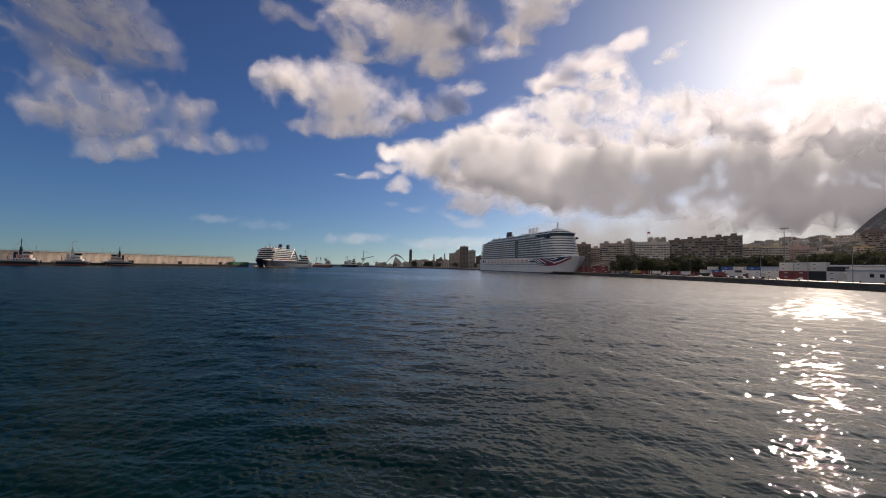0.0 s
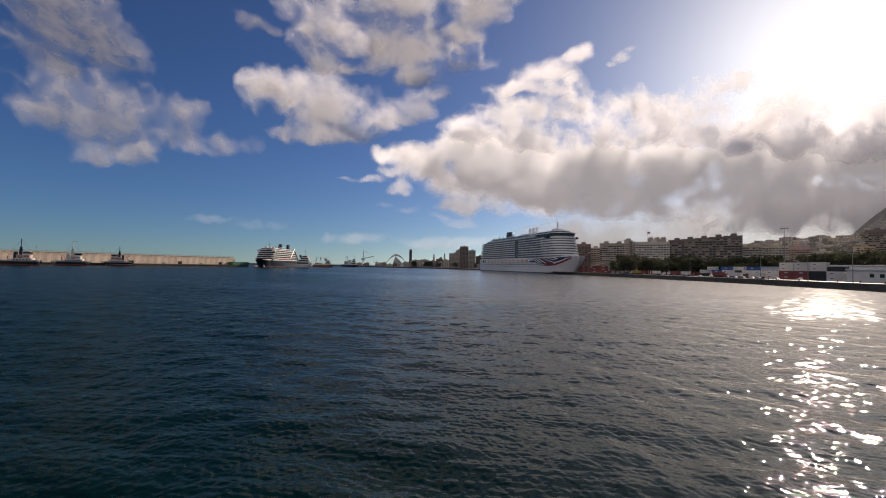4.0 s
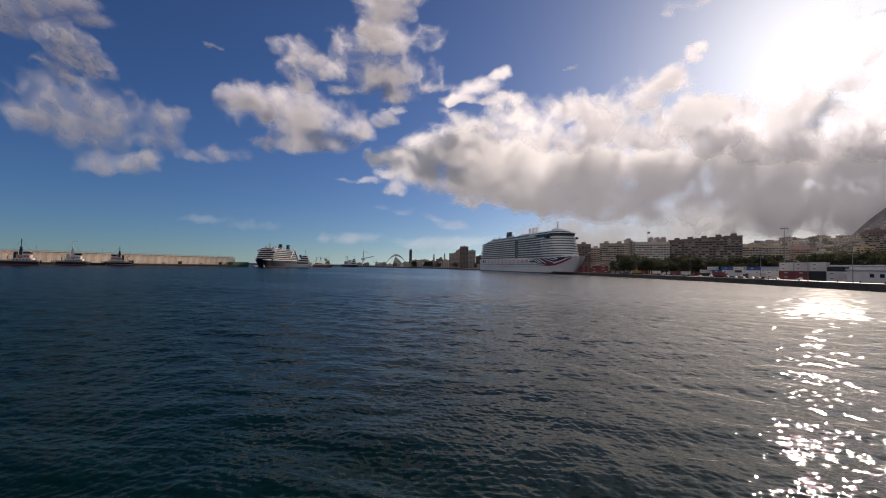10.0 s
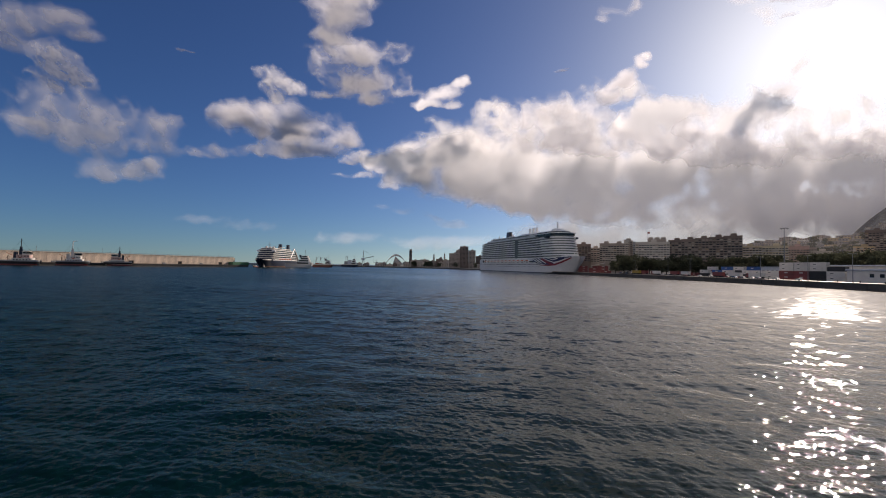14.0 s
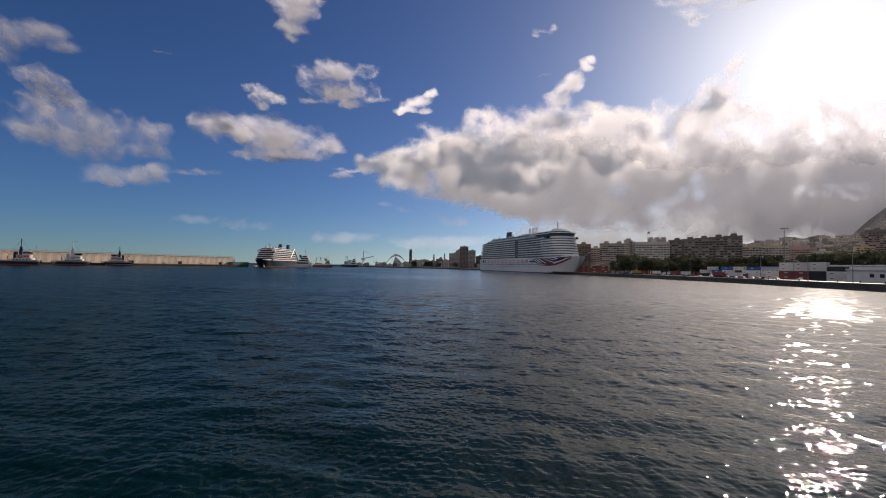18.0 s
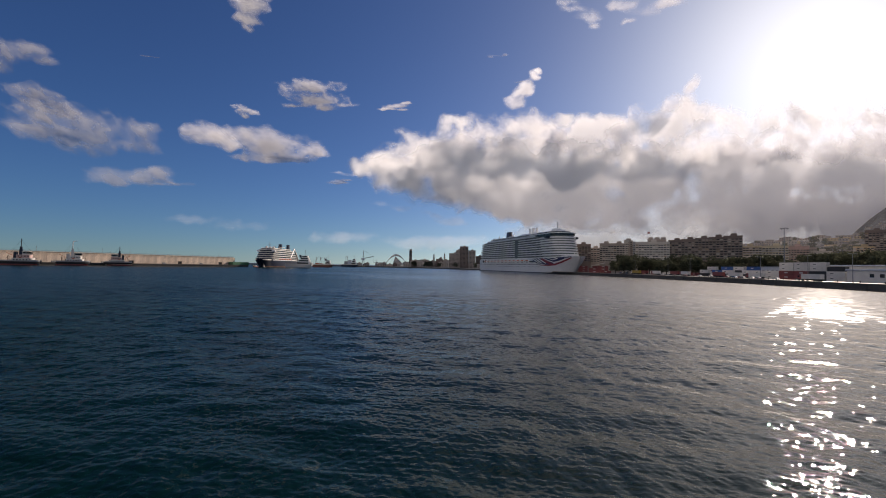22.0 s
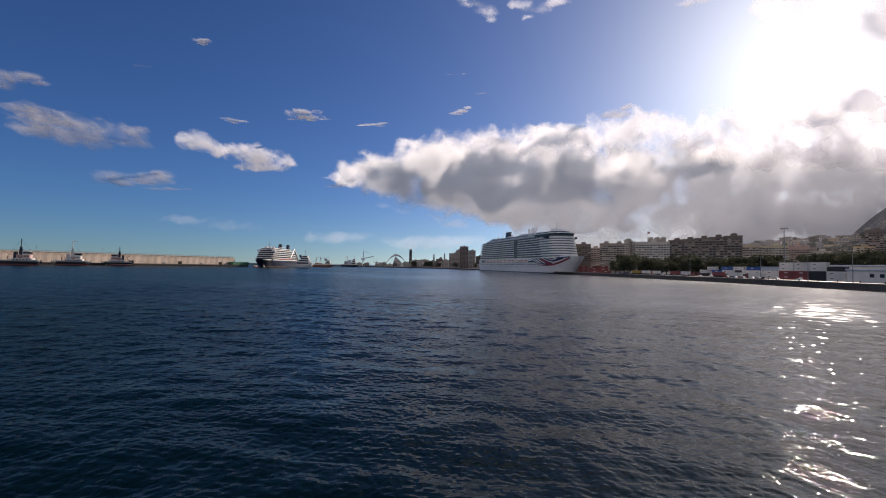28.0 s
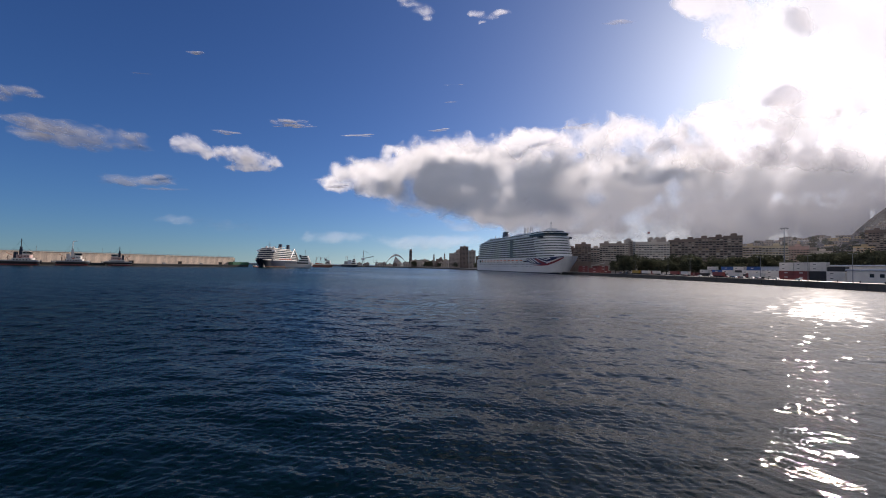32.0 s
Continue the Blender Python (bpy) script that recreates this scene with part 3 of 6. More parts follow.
cloud_group('long bank of heavy grey cumulus over the town with bright edges', [
    ('base', 41, [(-12.8, 0.05, 2.7, 1.08), (-14.32, 0.8, 1.69, 0.81), (-15.16, 0.66, 1.55, 0.61), (-9.76, 0.46, 3.38, 1.76), (-6.38, 0.56, 3.38, 1.89), (-2.33, 0.66, 3.71, 2.03), (1.72, 0.66, 3.71, 2.03), (6.11, 0.73, 3.88, 2.16), (10.5, 0.73, 4.05, 2.3), (15.56, 0.8, 5.06, 2.7), (20.63, 1.07, 5.06, 3.04), (-9.08, -0.89, 3.55, 1.35), (-6.05, -1.5, 4.05, 1.08), (-1.32, -1.43, 5.57, 1.62), (7.12, -1.57, 6.92, 1.96), (15.56, -1.77, 6.92, 2.03)], dict(size=1.154, white=0.95, thick=1.0, soft=1.1, passes=0.19, rough=0.8, flat=1.0, dense=0.42, cell=9.0, mottle=0.5),
     [(0, 1426, 3000, 719, 0), (6, 1367, 3000, 694, 0), (13, 1308, 3000, 661, 0), (19, 1261, 3000, 628, 0), (24, 1210, 3000, 603, 0), (28, 1152, 3000, 586, 0), (32, 1105, 3000, 573, 0)]),
    ('tower', 42, [(0.39, 0.48, 3.04, 1.69), (2.08, 1.83, 2.03, 1.52), (-1.63, -0.2, 2.7, 1.35), (-3.66, -1.21, 2.36, 1.15), (2.76, 0.48, 2.03, 1.69), (0.06, -1.38, 4.05, 1.35)], dict(size=1.108, white=0.95, thick=0.96, soft=1.0, passes=0.5, rough=0.9),
     [(0, 829, 2880, 1092, 0), (3.5, 576, 2939, 1065, 0), (6, 392, 3097, 1068, 0), (8, 311, 3273, 1091, 0), (10.5, 210, 3349, 1038, 0), (13, 130, 3429, 1020, 0), (16.5, 114, 3600, 1022, 0), (19, -23, 3740, 1039, 0), (21.5, -146, 3892, 1058, 0), (24, -310, 4114, 1060, 0), (28, -644, 4645, 1042, 0), (32, -823, 4850, 1021, 0)]),
    ('tower', 43, [(0.17, 0.72, 2.36, 1.35), (-1.86, 0.21, 2.36, 1.52), (1.86, 0.04, 2.03, 1.35), (-0.17, -0.97, 4.05, 1.35)], dict(size=1.113, white=0.95, thick=0.96, soft=1.0, passes=0.5, rough=0.9),
     [(0, 1432, 2894, 1052, 0), (3.5, 1204, 2894, 1039, 0), (6, 1013, 2894, 1035, 0), (10.5, 747, 2894, 999, 0), (13, 685, 2953, 1005, 0), (16.5, 688, 3146, 1061, 0), (19, 620, 3216, 1019, 0), (21.5, 547, 3289, 1018, 0), (24, 472, 3529, 1043, 0), (28, 275, 3859, 1058, 0), (32, 66, 4019, 1043, 0)]),
    ('tower', 44, [(-0.47, -0.1, 3.38, 1.55), (1.22, 1.08, 2.03, 1.22), (-2.84, -0.61, 2.03, 1.35), (2.57, 1.42, 1.55, 0.88), (-0.47, -1.79, 4.39, 1.35)], dict(size=1.118, white=0.95, thick=0.96, soft=1.0, passes=0.55, rough=0.9),
     [(0, 2110, 2908, 1168, 0), (3.5, 1803, 2908, 1131, 0), (6, 1516, 2908, 1117, 0), (10.5, 1228, 2908, 1111, 0), (13, 999, 2908, 1067, 0), (16.5, 1005, 3421, 1150, 0), (19, 963, 3728, 1185, 0), (24, 775, 4154, 1203, 0), (32, 534, 4406, 1170, 0)]),
    ('tower', 45, [(-0.08, 0.51, 2.7, 1.55), (1.94, 0.84, 2.36, 1.35), (-2.11, -0.34, 2.03, 1.22), (0.25, -1.01, 3.71, 1.35)], dict(size=1.124, white=0.95, thick=0.96, soft=1.0, passes=0.55, rough=0.9),
     [(0, 2657, 2922, 1010, 0), (3.5, 2349, 2922, 1003, 0), (6, 2080, 2922, 998, 0), (10.5, 1715, 2922, 1001, 0), (13, 1542, 2922, 986, 0), (16.5, 1300, 3076, 969, 0), (19, 1244, 3247, 1007, 0), (24, 1156, 3563, 1029, 0), (28, 969, 3746, 1042, 0), (32, 768, 3845, 1029, 0)]),
    ('tower', 46, [(-0.08, 0.42, 3.04, 1.69), (1.94, 1.27, 2.03, 1.35), (-2.11, -0.25, 2.03, 1.35), (0.25, -1.44, 4.05, 1.42)], dict(size=1.129, white=0.95, thick=0.96, soft=1.0, passes=0.55, rough=0.9),
     [(0, 3290, 2936, 1126, 0), (3.5, 2979, 2936, 1060, 0), (6, 2728, 2936, 1016, 0), (10.5, 2283, 2936, 1026, 0), (13, 2071, 2936, 1014, 0), (16.5, 1800, 2936, 957, 0), (19, 1685, 2936, 994, 0), (21.5, 1684, 3191, 1034, 0), (24, 1622, 3414, 1088, 0), (28, 1503, 3670, 1125, 0), (32, 1379, 3863, 1133, 0)]),
    ('tower', 47, [(-0.17, 0.34, 3.38, 1.69), (2.19, 1.01, 2.36, 1.49), (-2.19, -0.17, 2.03, 1.35), (0.17, -1.18, 4.05, 1.35)], dict(size=1.135, white=0.95, thick=0.96, soft=1.0, passes=0.55, rough=0.9),
     [(0, 3924, 2950, 1026, 0), (6, 3302, 2950, 974, 0), (10.5, 2838, 2950, 1023, 0), (13, 2643, 2950, 1019, 0), (16.5, 2372, 2950, 1001, 0), (19, 2236, 2950, 971, 0), (24, 2047, 3105, 994, 0), (28, 1819, 3207, 995, 0), (32, 1622, 3278, 985, 0)]),
    ('tower', 48, [(0.0, 0.42, 3.38, 1.76), (2.36, 0.93, 2.7, 1.55), (-2.36, -0.25, 2.03, 1.35), (0.0, -1.1, 4.05, 1.35)], dict(size=1.140, white=0.95, thick=0.96, soft=1.0, passes=0.55, rough=0.9),
     [(0, 4722, 2964, 1008, 0), (10.5, 3551, 2964, 964, 0), (16.5, 3006, 2964, 972, 0), (19, 2811, 2964, 987, 0), (24, 2499, 2964, 961, 0), (28, 2168, 2964, 922, 0), (32, 1895, 2964, 901, 0)]),
    ('tower', 49, [(-0.25, 0.46, 3.71, 1.89), (2.79, 1.14, 3.38, 1.76), (-2.62, -0.21, 2.03, 1.49), (0.08, -1.39, 4.73, 1.35)], dict(size=1.145, white=0.95, thick=0.96, soft=1.0, passes=0.55, rough=0.9),
     [(0, 5727, 2978, 1073, 0), (16.5, 3805, 2978, 1033, 0), (24, 3099, 2978, 998, 0), (28, 2687, 2978, 969, 0), (32, 2394, 2978, 963, 0)]),
    ('puff', 50, [(0.11, -0.06, 1.15, 1.69), (0.45, 1.46, 0.61, 0.81), (-0.56, -1.41, 1.01, 1.01)], dict(size=1.269, white=0.95, thick=0.96, soft=1.0, passes=0.62, rough=0.9),
     [(0, 4405, 3300, 1633, -53), (10.5, 3005, 3300, 1470, -48), (16.5, 2220, 3300, 1387, -46), (19, 2016, 3300, 1405, -46), (21.5, 2126, 3882, 1517, -50), (24, 1998, 4125, 1567, -61), (25.5, 1963, 4400, 1667, -74), (28, 1889, 4850, 1760, -87), (30, 1679, 4850, 1697, -96), (32, 1450, 4850, 1602, -99)]),
    ('puff', 51, [(-0.13, 0.23, 1.35, 0.88), (0.89, 0.9, 0.74, 0.61), (-1.14, -0.51, 1.01, 0.54), (0.38, -0.62, 1.01, 0.47)], dict(size=0.962, white=0.95, thick=0.96, soft=1.0, passes=0.62, rough=0.9),
     [(0, 535, 1562, 727, -50), (3.5, 476, 1852, 832, -48), (6, 356, 2000, 857, -46), (8, 285, 2273, 946, -45), (10.5, 182, 2500, 1017, -44), (13, 56, 2778, 1104, -43), (16.5, -142, 3333, 1270, -42), (19, -298, 4167, 1544, -41), (21.5, -502, 4808, 1777, -78), (24, -627, 4808, 1711, -93), (32, -935, 4808, 1448, -99)]),
    ('puff', 52, [(-0.19, -0.42, 0.81, 0.95), (0.39, 0.76, 0.61, 0.61), (-0.86, -1.6, 0.88, 0.88), (0.66, 1.27, 0.41, 0.34)], dict(size=0.885, white=0.95, thick=0.96, soft=1.0, passes=0.62, rough=0.9),
     [(0, 1539, 1769, 636, -40), (6, 1190, 1769, 664, -41), (8, 1046, 1769, 780, -48), (10.5, 947, 1840, 862, -50), (13, 1022, 2300, 1066, -50), (16.5, 824, 2421, 1084, -48), (19, 684, 2556, 1119, -47), (21.5, 607, 3067, 1312, -46), (24, 506, 3833, 1566, -44), (25.5, 427, 4600, 1813, -66), (28, 182, 4792, 1748, -91), (32, -53, 4792, 1526, -100)]),
    ('billow', 55, [(-2.11, 0.71, 2.03, 1.01), (0.25, 0.37, 3.04, 1.15), (2.95, -0.54, 3.04, 0.81), (-1.1, -0.54, 2.03, 0.61)], dict(size=1.177, white=0.9, thick=0.85, soft=1.6, passes=0.3, rough=0.8, flat=1.0, dense=0.25),
     [(0, 356, 3060, 500, 0), (3.5, 291, 3221, 516, 0), (6, 291, 3477, 556, 0), (8, 320, 3825, 621, 0), (10.5, 435, 4500, 754, 0), (13, 519, 4850, 838, 0), (16.5, 544, 4850, 864, 0), (32, 468, 4850, 850, 0)]),
    ('wisp', 53, [(-0.8, 0.12, 1.15, 0.3), (-2.15, 0.32, 0.68, 0.2), (2.24, -0.35, 1.35, 0.34), (0.72, -0.08, 0.81, 0.27)], dict(size=1.615, white=0.8, thick=0.24, soft=1.6, passes=0.42, rough=0.95, dense=0.16),
     [(0, -101, 3818, 460, 0), (6, -210, 4000, 469, 0), (13, -247, 4200, 481, 0), (19, -221, 4200, 514, 0), (24, -276, 4200, 513, 0), (32, -137, 4200, 461, 0)]),
    ('wisp', 54, [(-0.59, 0.02, 1.35, 0.3), (0.76, 0.42, 0.88, 0.41), (-1.6, 0.15, 0.74, 0.2), (1.44, -0.59, 1.01, 0.54)], dict(size=1.500, white=0.8, thick=0.75, soft=1.6, passes=0.42, rough=0.95, dense=0.16),
     [(0, -647, 3900, 817, -24), (6, -653, 4105, 817, -23), (13, -775, 4333, 895, -35), (19, -822, 4588, 1019, -36), (24, -913, 4756, 992, -44), (32, -1120, 4850, 957, -52)]),
])
cloud_group('brilliant white cloud passing in front of the sun', [
    ('billow', 61, [(-2.34, 2.29, 1.96, 1.35), (-0.31, 0.94, 2.16, 1.89), (1.88, 1.28, 2.03, 2.03), (0.87, -1.42, 1.42, 2.03), (1.21, -3.45, 2.36, 1.15), (-0.14, 4.82, 4.73, 2.03), (-1.16, -4.46, 2.03, 0.74)], dict(size=0.962, white=0.97, thick=0.8, soft=0.85, passes=0.8, rough=0.85, dense=0.35),
     [(0, 6992, 2500, 1419, 0), (19, 3971, 2500, 1354, 0), (24, 2844, 2500, 1364, 0), (25.5, 2546, 2500, 1357, 0), (27.4, 2287, 2500, 1335, 0), (28, 2220, 2500, 1330, 0), (30, 1982, 2500, 1345, 0), (32, 1757, 2500, 1354, 0)]),
    ('billow', 62, [(-1.29, 1.6, 2.23, 2.03), (1.41, 0.93, 2.7, 5.06), (0.06, -3.29, 3.71, 1.49), (4.78, -0.42, 4.05, 5.4), (-2.31, 4.64, 4.05, 2.03), (-2.64, -3.46, 2.03, 1.22)], dict(size=0.981, white=0.97, thick=0.8, soft=0.85, passes=0.7, rough=0.85, dense=0.35),
     [(0, 7637, 2550, 1423, 0), (19, 4590, 2550, 1358, 0), (24, 3441, 2550, 1351, 0), (25.5, 3153, 2550, 1344, 0), (28, 2815, 2550, 1337, 0), (30, 2562, 2550, 1349, 0), (32, 2359, 2550, 1352, 0)]),
])
cloud_group('scattered small torn white clouds high in the sky', [
    ('puff', 71, [(0.06, -0.03, 0.81, 0.47), (0.39, 0.57, 0.47, 0.34), (-0.45, -0.54, 0.47, 0.3)], dict(size=1.000, white=0.9, thick=0.82, soft=1.7, passes=0.6, rough=1.1),
     [(0, 1372, 2600, 1349, -55), (3.5, 1219, 2889, 1468, -54), (6, 1297, 3714, 1829, -59), (8, 1401, 4727, 2244, -84), (32, 65, 4727, 1823, -104)]),
    ('puff', 72, [(-0.11, 0.11, 1.15, 0.74), (-0.62, -0.63, 0.61, 0.41), (0.73, 0.52, 0.74, 0.54)], dict(size=0.885, white=0.9, thick=0.82, soft=1.7, passes=0.6, rough=1.1),
     [(0, 2166, 2300, 1684, -72), (10.5, 1171, 2190, 1381, -64), (13, 984, 2300, 1420, -63), (16.5, 830, 2875, 1678, -61), (19, 934, 4600, 2485, -63), (21.5, 626, 4792, 2406, -94), (32, 63, 4792, 2040, -106)]),
    ('puff', 73, [(0.38, -0.3, 1.08, 0.74), (0.89, -0.97, 0.54, 0.41), (-0.46, 0.38, 1.15, 0.54), (-0.8, 0.89, 1.01, 0.41)], dict(size=1.000, white=0.9, thick=0.82, soft=1.7, passes=0.6, rough=1.1),
     [(0, 3486, 2167, 1558, 0), (16.5, 1316, 2167, 1358, 0), (19, 1122, 2364, 1455, 0), (21.5, 861, 2600, 1577, 0), (24, 590, 2737, 1631, 0), (25.5, 431, 2889, 1717, 0), (28, 200, 2889, 1767, 0), (30, -13, 3250, 1973, 0), (32, -250, 3250, 1977, 0)]),
    ('puff', 74, [(0.17, -0.07, 1.15, 0.61), (1.18, 0.41, 1.22, 0.47), (-1.01, 0.34, 0.95, 0.47), (-0.34, -0.68, 0.47, 0.3)], dict(size=1.000, white=0.9, thick=0.82, soft=1.7, passes=0.6, rough=1.1),
     [(0, 3775, 2167, 1565, -72), (16.5, 1561, 2167, 1384, -65), (19, 1348, 2364, 1466, -64), (21.5, 1206, 2600, 1592, -63), (24, 1062, 2737, 1678, -63), (25.5, 949, 2889, 1767, -63), (28, 657, 3250, 1987, -63), (30, 528, 3714, 2275, -63), (32, 423, 4727, 2786, -66)]),
    ('puff', 75, [(-0.68, -0.22, 1.35, 0.54), (0.68, 0.22, 1.69, 0.68)], dict(size=1.000, white=0.9, thick=0.82, soft=1.7, passes=0.6, rough=1.1),
     [(0, 3843, 2600, 2076, -77), (24, 2169, 2600, 1790, -69), (28, 2489, 4333, 2764, -65), (32, 1915, 4850, 2824, -95)]),
])
# still haze, and clouds out of view added as fill
cloud([(-3.0, 0.0, 3.5, 0.45), (1.5, -0.4, 3.5, 0.45)], 24, "faint thin streak of cloud low over the sea", rough=0.8, thick=0.12, flat=0.9, soft=1.2, cell=12.0,
      rows=[(0, -1730, 3850, 380, 0), (32, -2030, 3850, 363, 0)])
cloud([(-4.91, 0.0, 6.0, 0.65), (3.27, -0.33, 7.09, 0.76)], 25, "faint pale band of cloud low over the town", rough=0.7, thick=0.24, flat=0.9, soft=1.2, cell=13.1,
      rows=[(0, -242, 4200, 240, 0), (32, -460, 4200, 246, 0)])
cloud([(-11.64, -0.69, 5.17, 1.55), (-4.31, -0.1, 9.49, 2.35), (7.76, 0.45, 10.35, 2.95), (18.11, 0.7, 11.21, 3.3)], 26, "low grey haze of cloud lying over the town and the hills", rim=0.20, rough=0.45, grain=4.0, thick=0.92, dense=0.9, soft=2.0, passes=0.13, flat=1.0, cell=10.3,
      rows=[(0, 2358, 3320, 314, 0), (32, 2271, 3320, 312, 0)])
# one thin sheet stands in for the hazy air before the hillside
cloud([(-1.9, -0.1, 1.5, 0.5), (0.3, 0.0, 2.0, 0.62), (2.6, 0.25, 2.0, 0.9), (4.8, 0.5, 2.0, 1.1)], 27, "thin grey mist over the hillside houses", rim=0.5, rough=0.35, grain=1.6, thick=0.15, dense=0.5, soft=2.0, passes=0.4, flat=1.0, cell=6.0,
      rows=[(0, 640, 672, 62, 0), (32, 610, 672, 62, 0)])
# unseen clouds above the view, added so the water reflects brighter sky
cloud([(-3.0, 0, 3.6, 2.4), (2.4, 0.4, 3.6, 2.8), (0, 1.4, 3.0, 2.4)], 50, "broken white cumulus cloud high overhead", cell=30.0, grain=2.4, thick=0.9,
      rows=[(0, 920, 2300, 1900, 0), (32, 320, 2400, 1900, 0)])
cloud([(-3.5, 0, 4.2, 2.4), (2.8, 0.4, 4.2, 2.8), (0, 1.4, 3.5, 2.4)], 51, "broken white cumulus cloud high overhead", cell=30.0, grain=2.4, thick=0.9,
      rows=[(0, 1800, 2100, 2150, 0), (32, 1200, 2200, 2150, 0)])
cloud([(-3.0, 0, 3.6, 2.4), (2.4, 0.4, 3.6, 2.8), (0, 1.4, 3.0, 2.4)], 52, "broken white cumulus cloud high overhead", cell=30.0, grain=2.4, thick=0.9,
      rows=[(0, 2900, 2000, 2100, 0), (32, 2300, 2100, 2100, 0)])
# unseen clouds added behind the camera to brighten the faces turned to it
cloud([(-12.0, 2, 16.8, 10), (9.6, 0, 16.8, 13), (0, 9, 14.4, 15)], 40, "wide bank of sunlit white cumulus behind the bay", cell=60.0, grain=5.0, rough=0.6, dense=0.5, passes=0.15, turn=130,
      rows=[(0, -3900, -2300, 1300, 0), (32, -4200, -2100, 1300, 0)])
cloud([(-13.0, 2, 18.2, 10), (10.4, 0, 18.2, 13), (0, 9, 15.6, 15)], 41, "wide bank of sunlit white cumulus behind the bay", cell=60.0, grain=5.0, rough=0.6, dense=0.5, passes=0.15, turn=170,
      rows=[(0, -2000, -3900, 1800, 0), (32, -2300, -3700, 1800, 0)])
cloud([(-13.0, 2, 18.2, 10), (10.4, 0, 18.2, 13), (0, 9, 15.6, 15)], 42, "wide bank of sunlit white cumulus behind the bay", cell=60.0, grain=5.0, rough=0.6, dense=0.5, passes=0.15, turn=190,
      rows=[(0, 700, -4100, 1700, 0), (32, 400, -3900, 1700, 0)])
cloud([(-13.0, 2, 18.2, 10), (10.4, 0, 18.2, 13), (0, 9, 15.6, 15)], 43, "wide bank of sunlit white cumulus behind the bay", cell=60.0, grain=5.0, rough=0.6, dense=0.5, passes=0.15, turn=220,
      rows=[(0, 3000, -3300, 1500, 0), (32, 2700, -3100, 1500, 0)])
cloud([(-8.0, 2, 11.2, 10), (6.4, 0, 11.2, 13), (0, 9, 9.6, 15)], 44, "wide bank of sunlit white cumulus behind the bay", cell=60.0, grain=5.0, rough=0.6, dense=0.5, passes=0.15, turn=255,
      rows=[(0, 4300, -1200, 1100, 0), (32, 4000, -1000, 1100, 0)])
cloud([(-7.0, 2, 9.8, 10), (5.6, 0, 9.8, 13), (0, 9, 8.4, 15)], 45, "wide bank of sunlit white cumulus behind the bay", cell=60.0, grain=5.0, rough=0.6, dense=0.5, passes=0.15, turn=100,
      rows=[(0, -4500, -300, 1000, 0), (32, -4800, -100, 1000, 0)])


# ---- harbour structure ----
def line_frame(p, q):
    """Pose at p with x along the way to q, y to its left."""
    d = Vector((q[0] - p[0], q[1] - p[1], 0))
    return pose(p[0], p[1], 0, 0, 0, math.degrees(math.atan2(d.y, d.x))), d.length


def quay():
    """The land sheet with its quay wall: deck at z 3.2, wall down into the water."""
    edge = [(182, -400), (186, 60), (198, 195), (203, 300), (190, 430), (172, 560), (140, 700), (95, 880), (40, 1080), (-30, 1240), (-260, 1330), (-460, 1390)]
    outline = edge + [(-900, 1500), (-1500, 4900), (4900, 4900), (4900, -400)]
    bm = bmesh.new()
    prism(bm, outline, -6.0, 3.2)
    ob = new("ground", finish(bm, "ground", M_ASPH))
    tagged(ob, "dark asphalt harbour apron behind a concrete quay edge", "ground", kind="structure")
    kerb = bmesh.new()
    face = bmesh.new()
    for a, b in zip(edge, edge[1:]):
        m, n = line_frame(a, b)
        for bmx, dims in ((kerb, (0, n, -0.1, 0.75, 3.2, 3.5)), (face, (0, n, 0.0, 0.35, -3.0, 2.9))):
            vs = box(bmx, *dims)
            bmesh.ops.transform(bmx, matrix=m, verts=vs)
        k = 8.0
        while k < n and m.translation.y > -100 and m.translation.y < 800:
            vs = box(face, k, k + 0.9, 0.3, 0.75, 0.2, 2.6)
            bmesh.ops.transform(face, matrix=m, verts=vs)
            k += 12.0
    part("quay_kerb", kerb, M_CONC, ob, "pale concrete kerb")
    part("quay_wall", face, M_CONC_D, ob, "dark quay face with fenders")
    return ob


quay()


def terrain():
    """Hillside that climbs from the harbour town, steep to one side."""
    xs, ys = np.linspace(150, 3600, 120), np.linspace(560, 4200, 110)
    X, Y = np.meshgrid(xs, ys, indexing="ij")
    u = X / Y
    rise = 118 * (1 - np.exp(-np.clip(X - 330, 0, 9e3) / 500)) * np.clip((Y - 560) / 260, 0, 1)
    ridge = np.clip((u - 0.918) / 0.115, 0, 4) * np.clip((Y - 950) / 400, 0, 1.3) * 112
    n = fbm(X / 240 + 11, Y / 240 + 7, 41, 5) - 0.5
    Z = 2.0 + rise * (1 + 0.25 * n) + ridge * (1 + 0.5 * n) + 10 * n * np.clip((rise + ridge) / 60, 0, 1)
    Z = np.maximum(Z, 2.0)
    k = np.arange(X.size).reshape(X.shape)
    q = np.stack([k[:-1, :-1], k[1:, :-1], k[1:, 1:], k[:-1, 1:]], -1).reshape(-1, 4)
    me = mesh_arrays("hillside", np.stack([X, Y, Z], -1).reshape(-1, 3), q, smooth=True)
    me.materials.append(M_HILL)
    tagged(new("hillside", me), "steep dry scrub-covered volcanic hillside above the town", "hill", kind="structure")

    def height(x, y):
        i, j = int(np.clip(np.searchsorted(xs, x) - 1, 0, 118)), int(np.clip(np.searchsorted(ys, y) - 1, 0, 108))
        return float(min(Z[i, j], Z[i + 1, j], Z[i, j + 1], Z[i + 1, j + 1]))
    return height


M_HILL = mat("dry_scrub_hillside", (0.18, 0.165, 0.145), 1.0, 0, 0.45, 0.012, fine=6, spec=0.0)
HILL_Z = terrain()


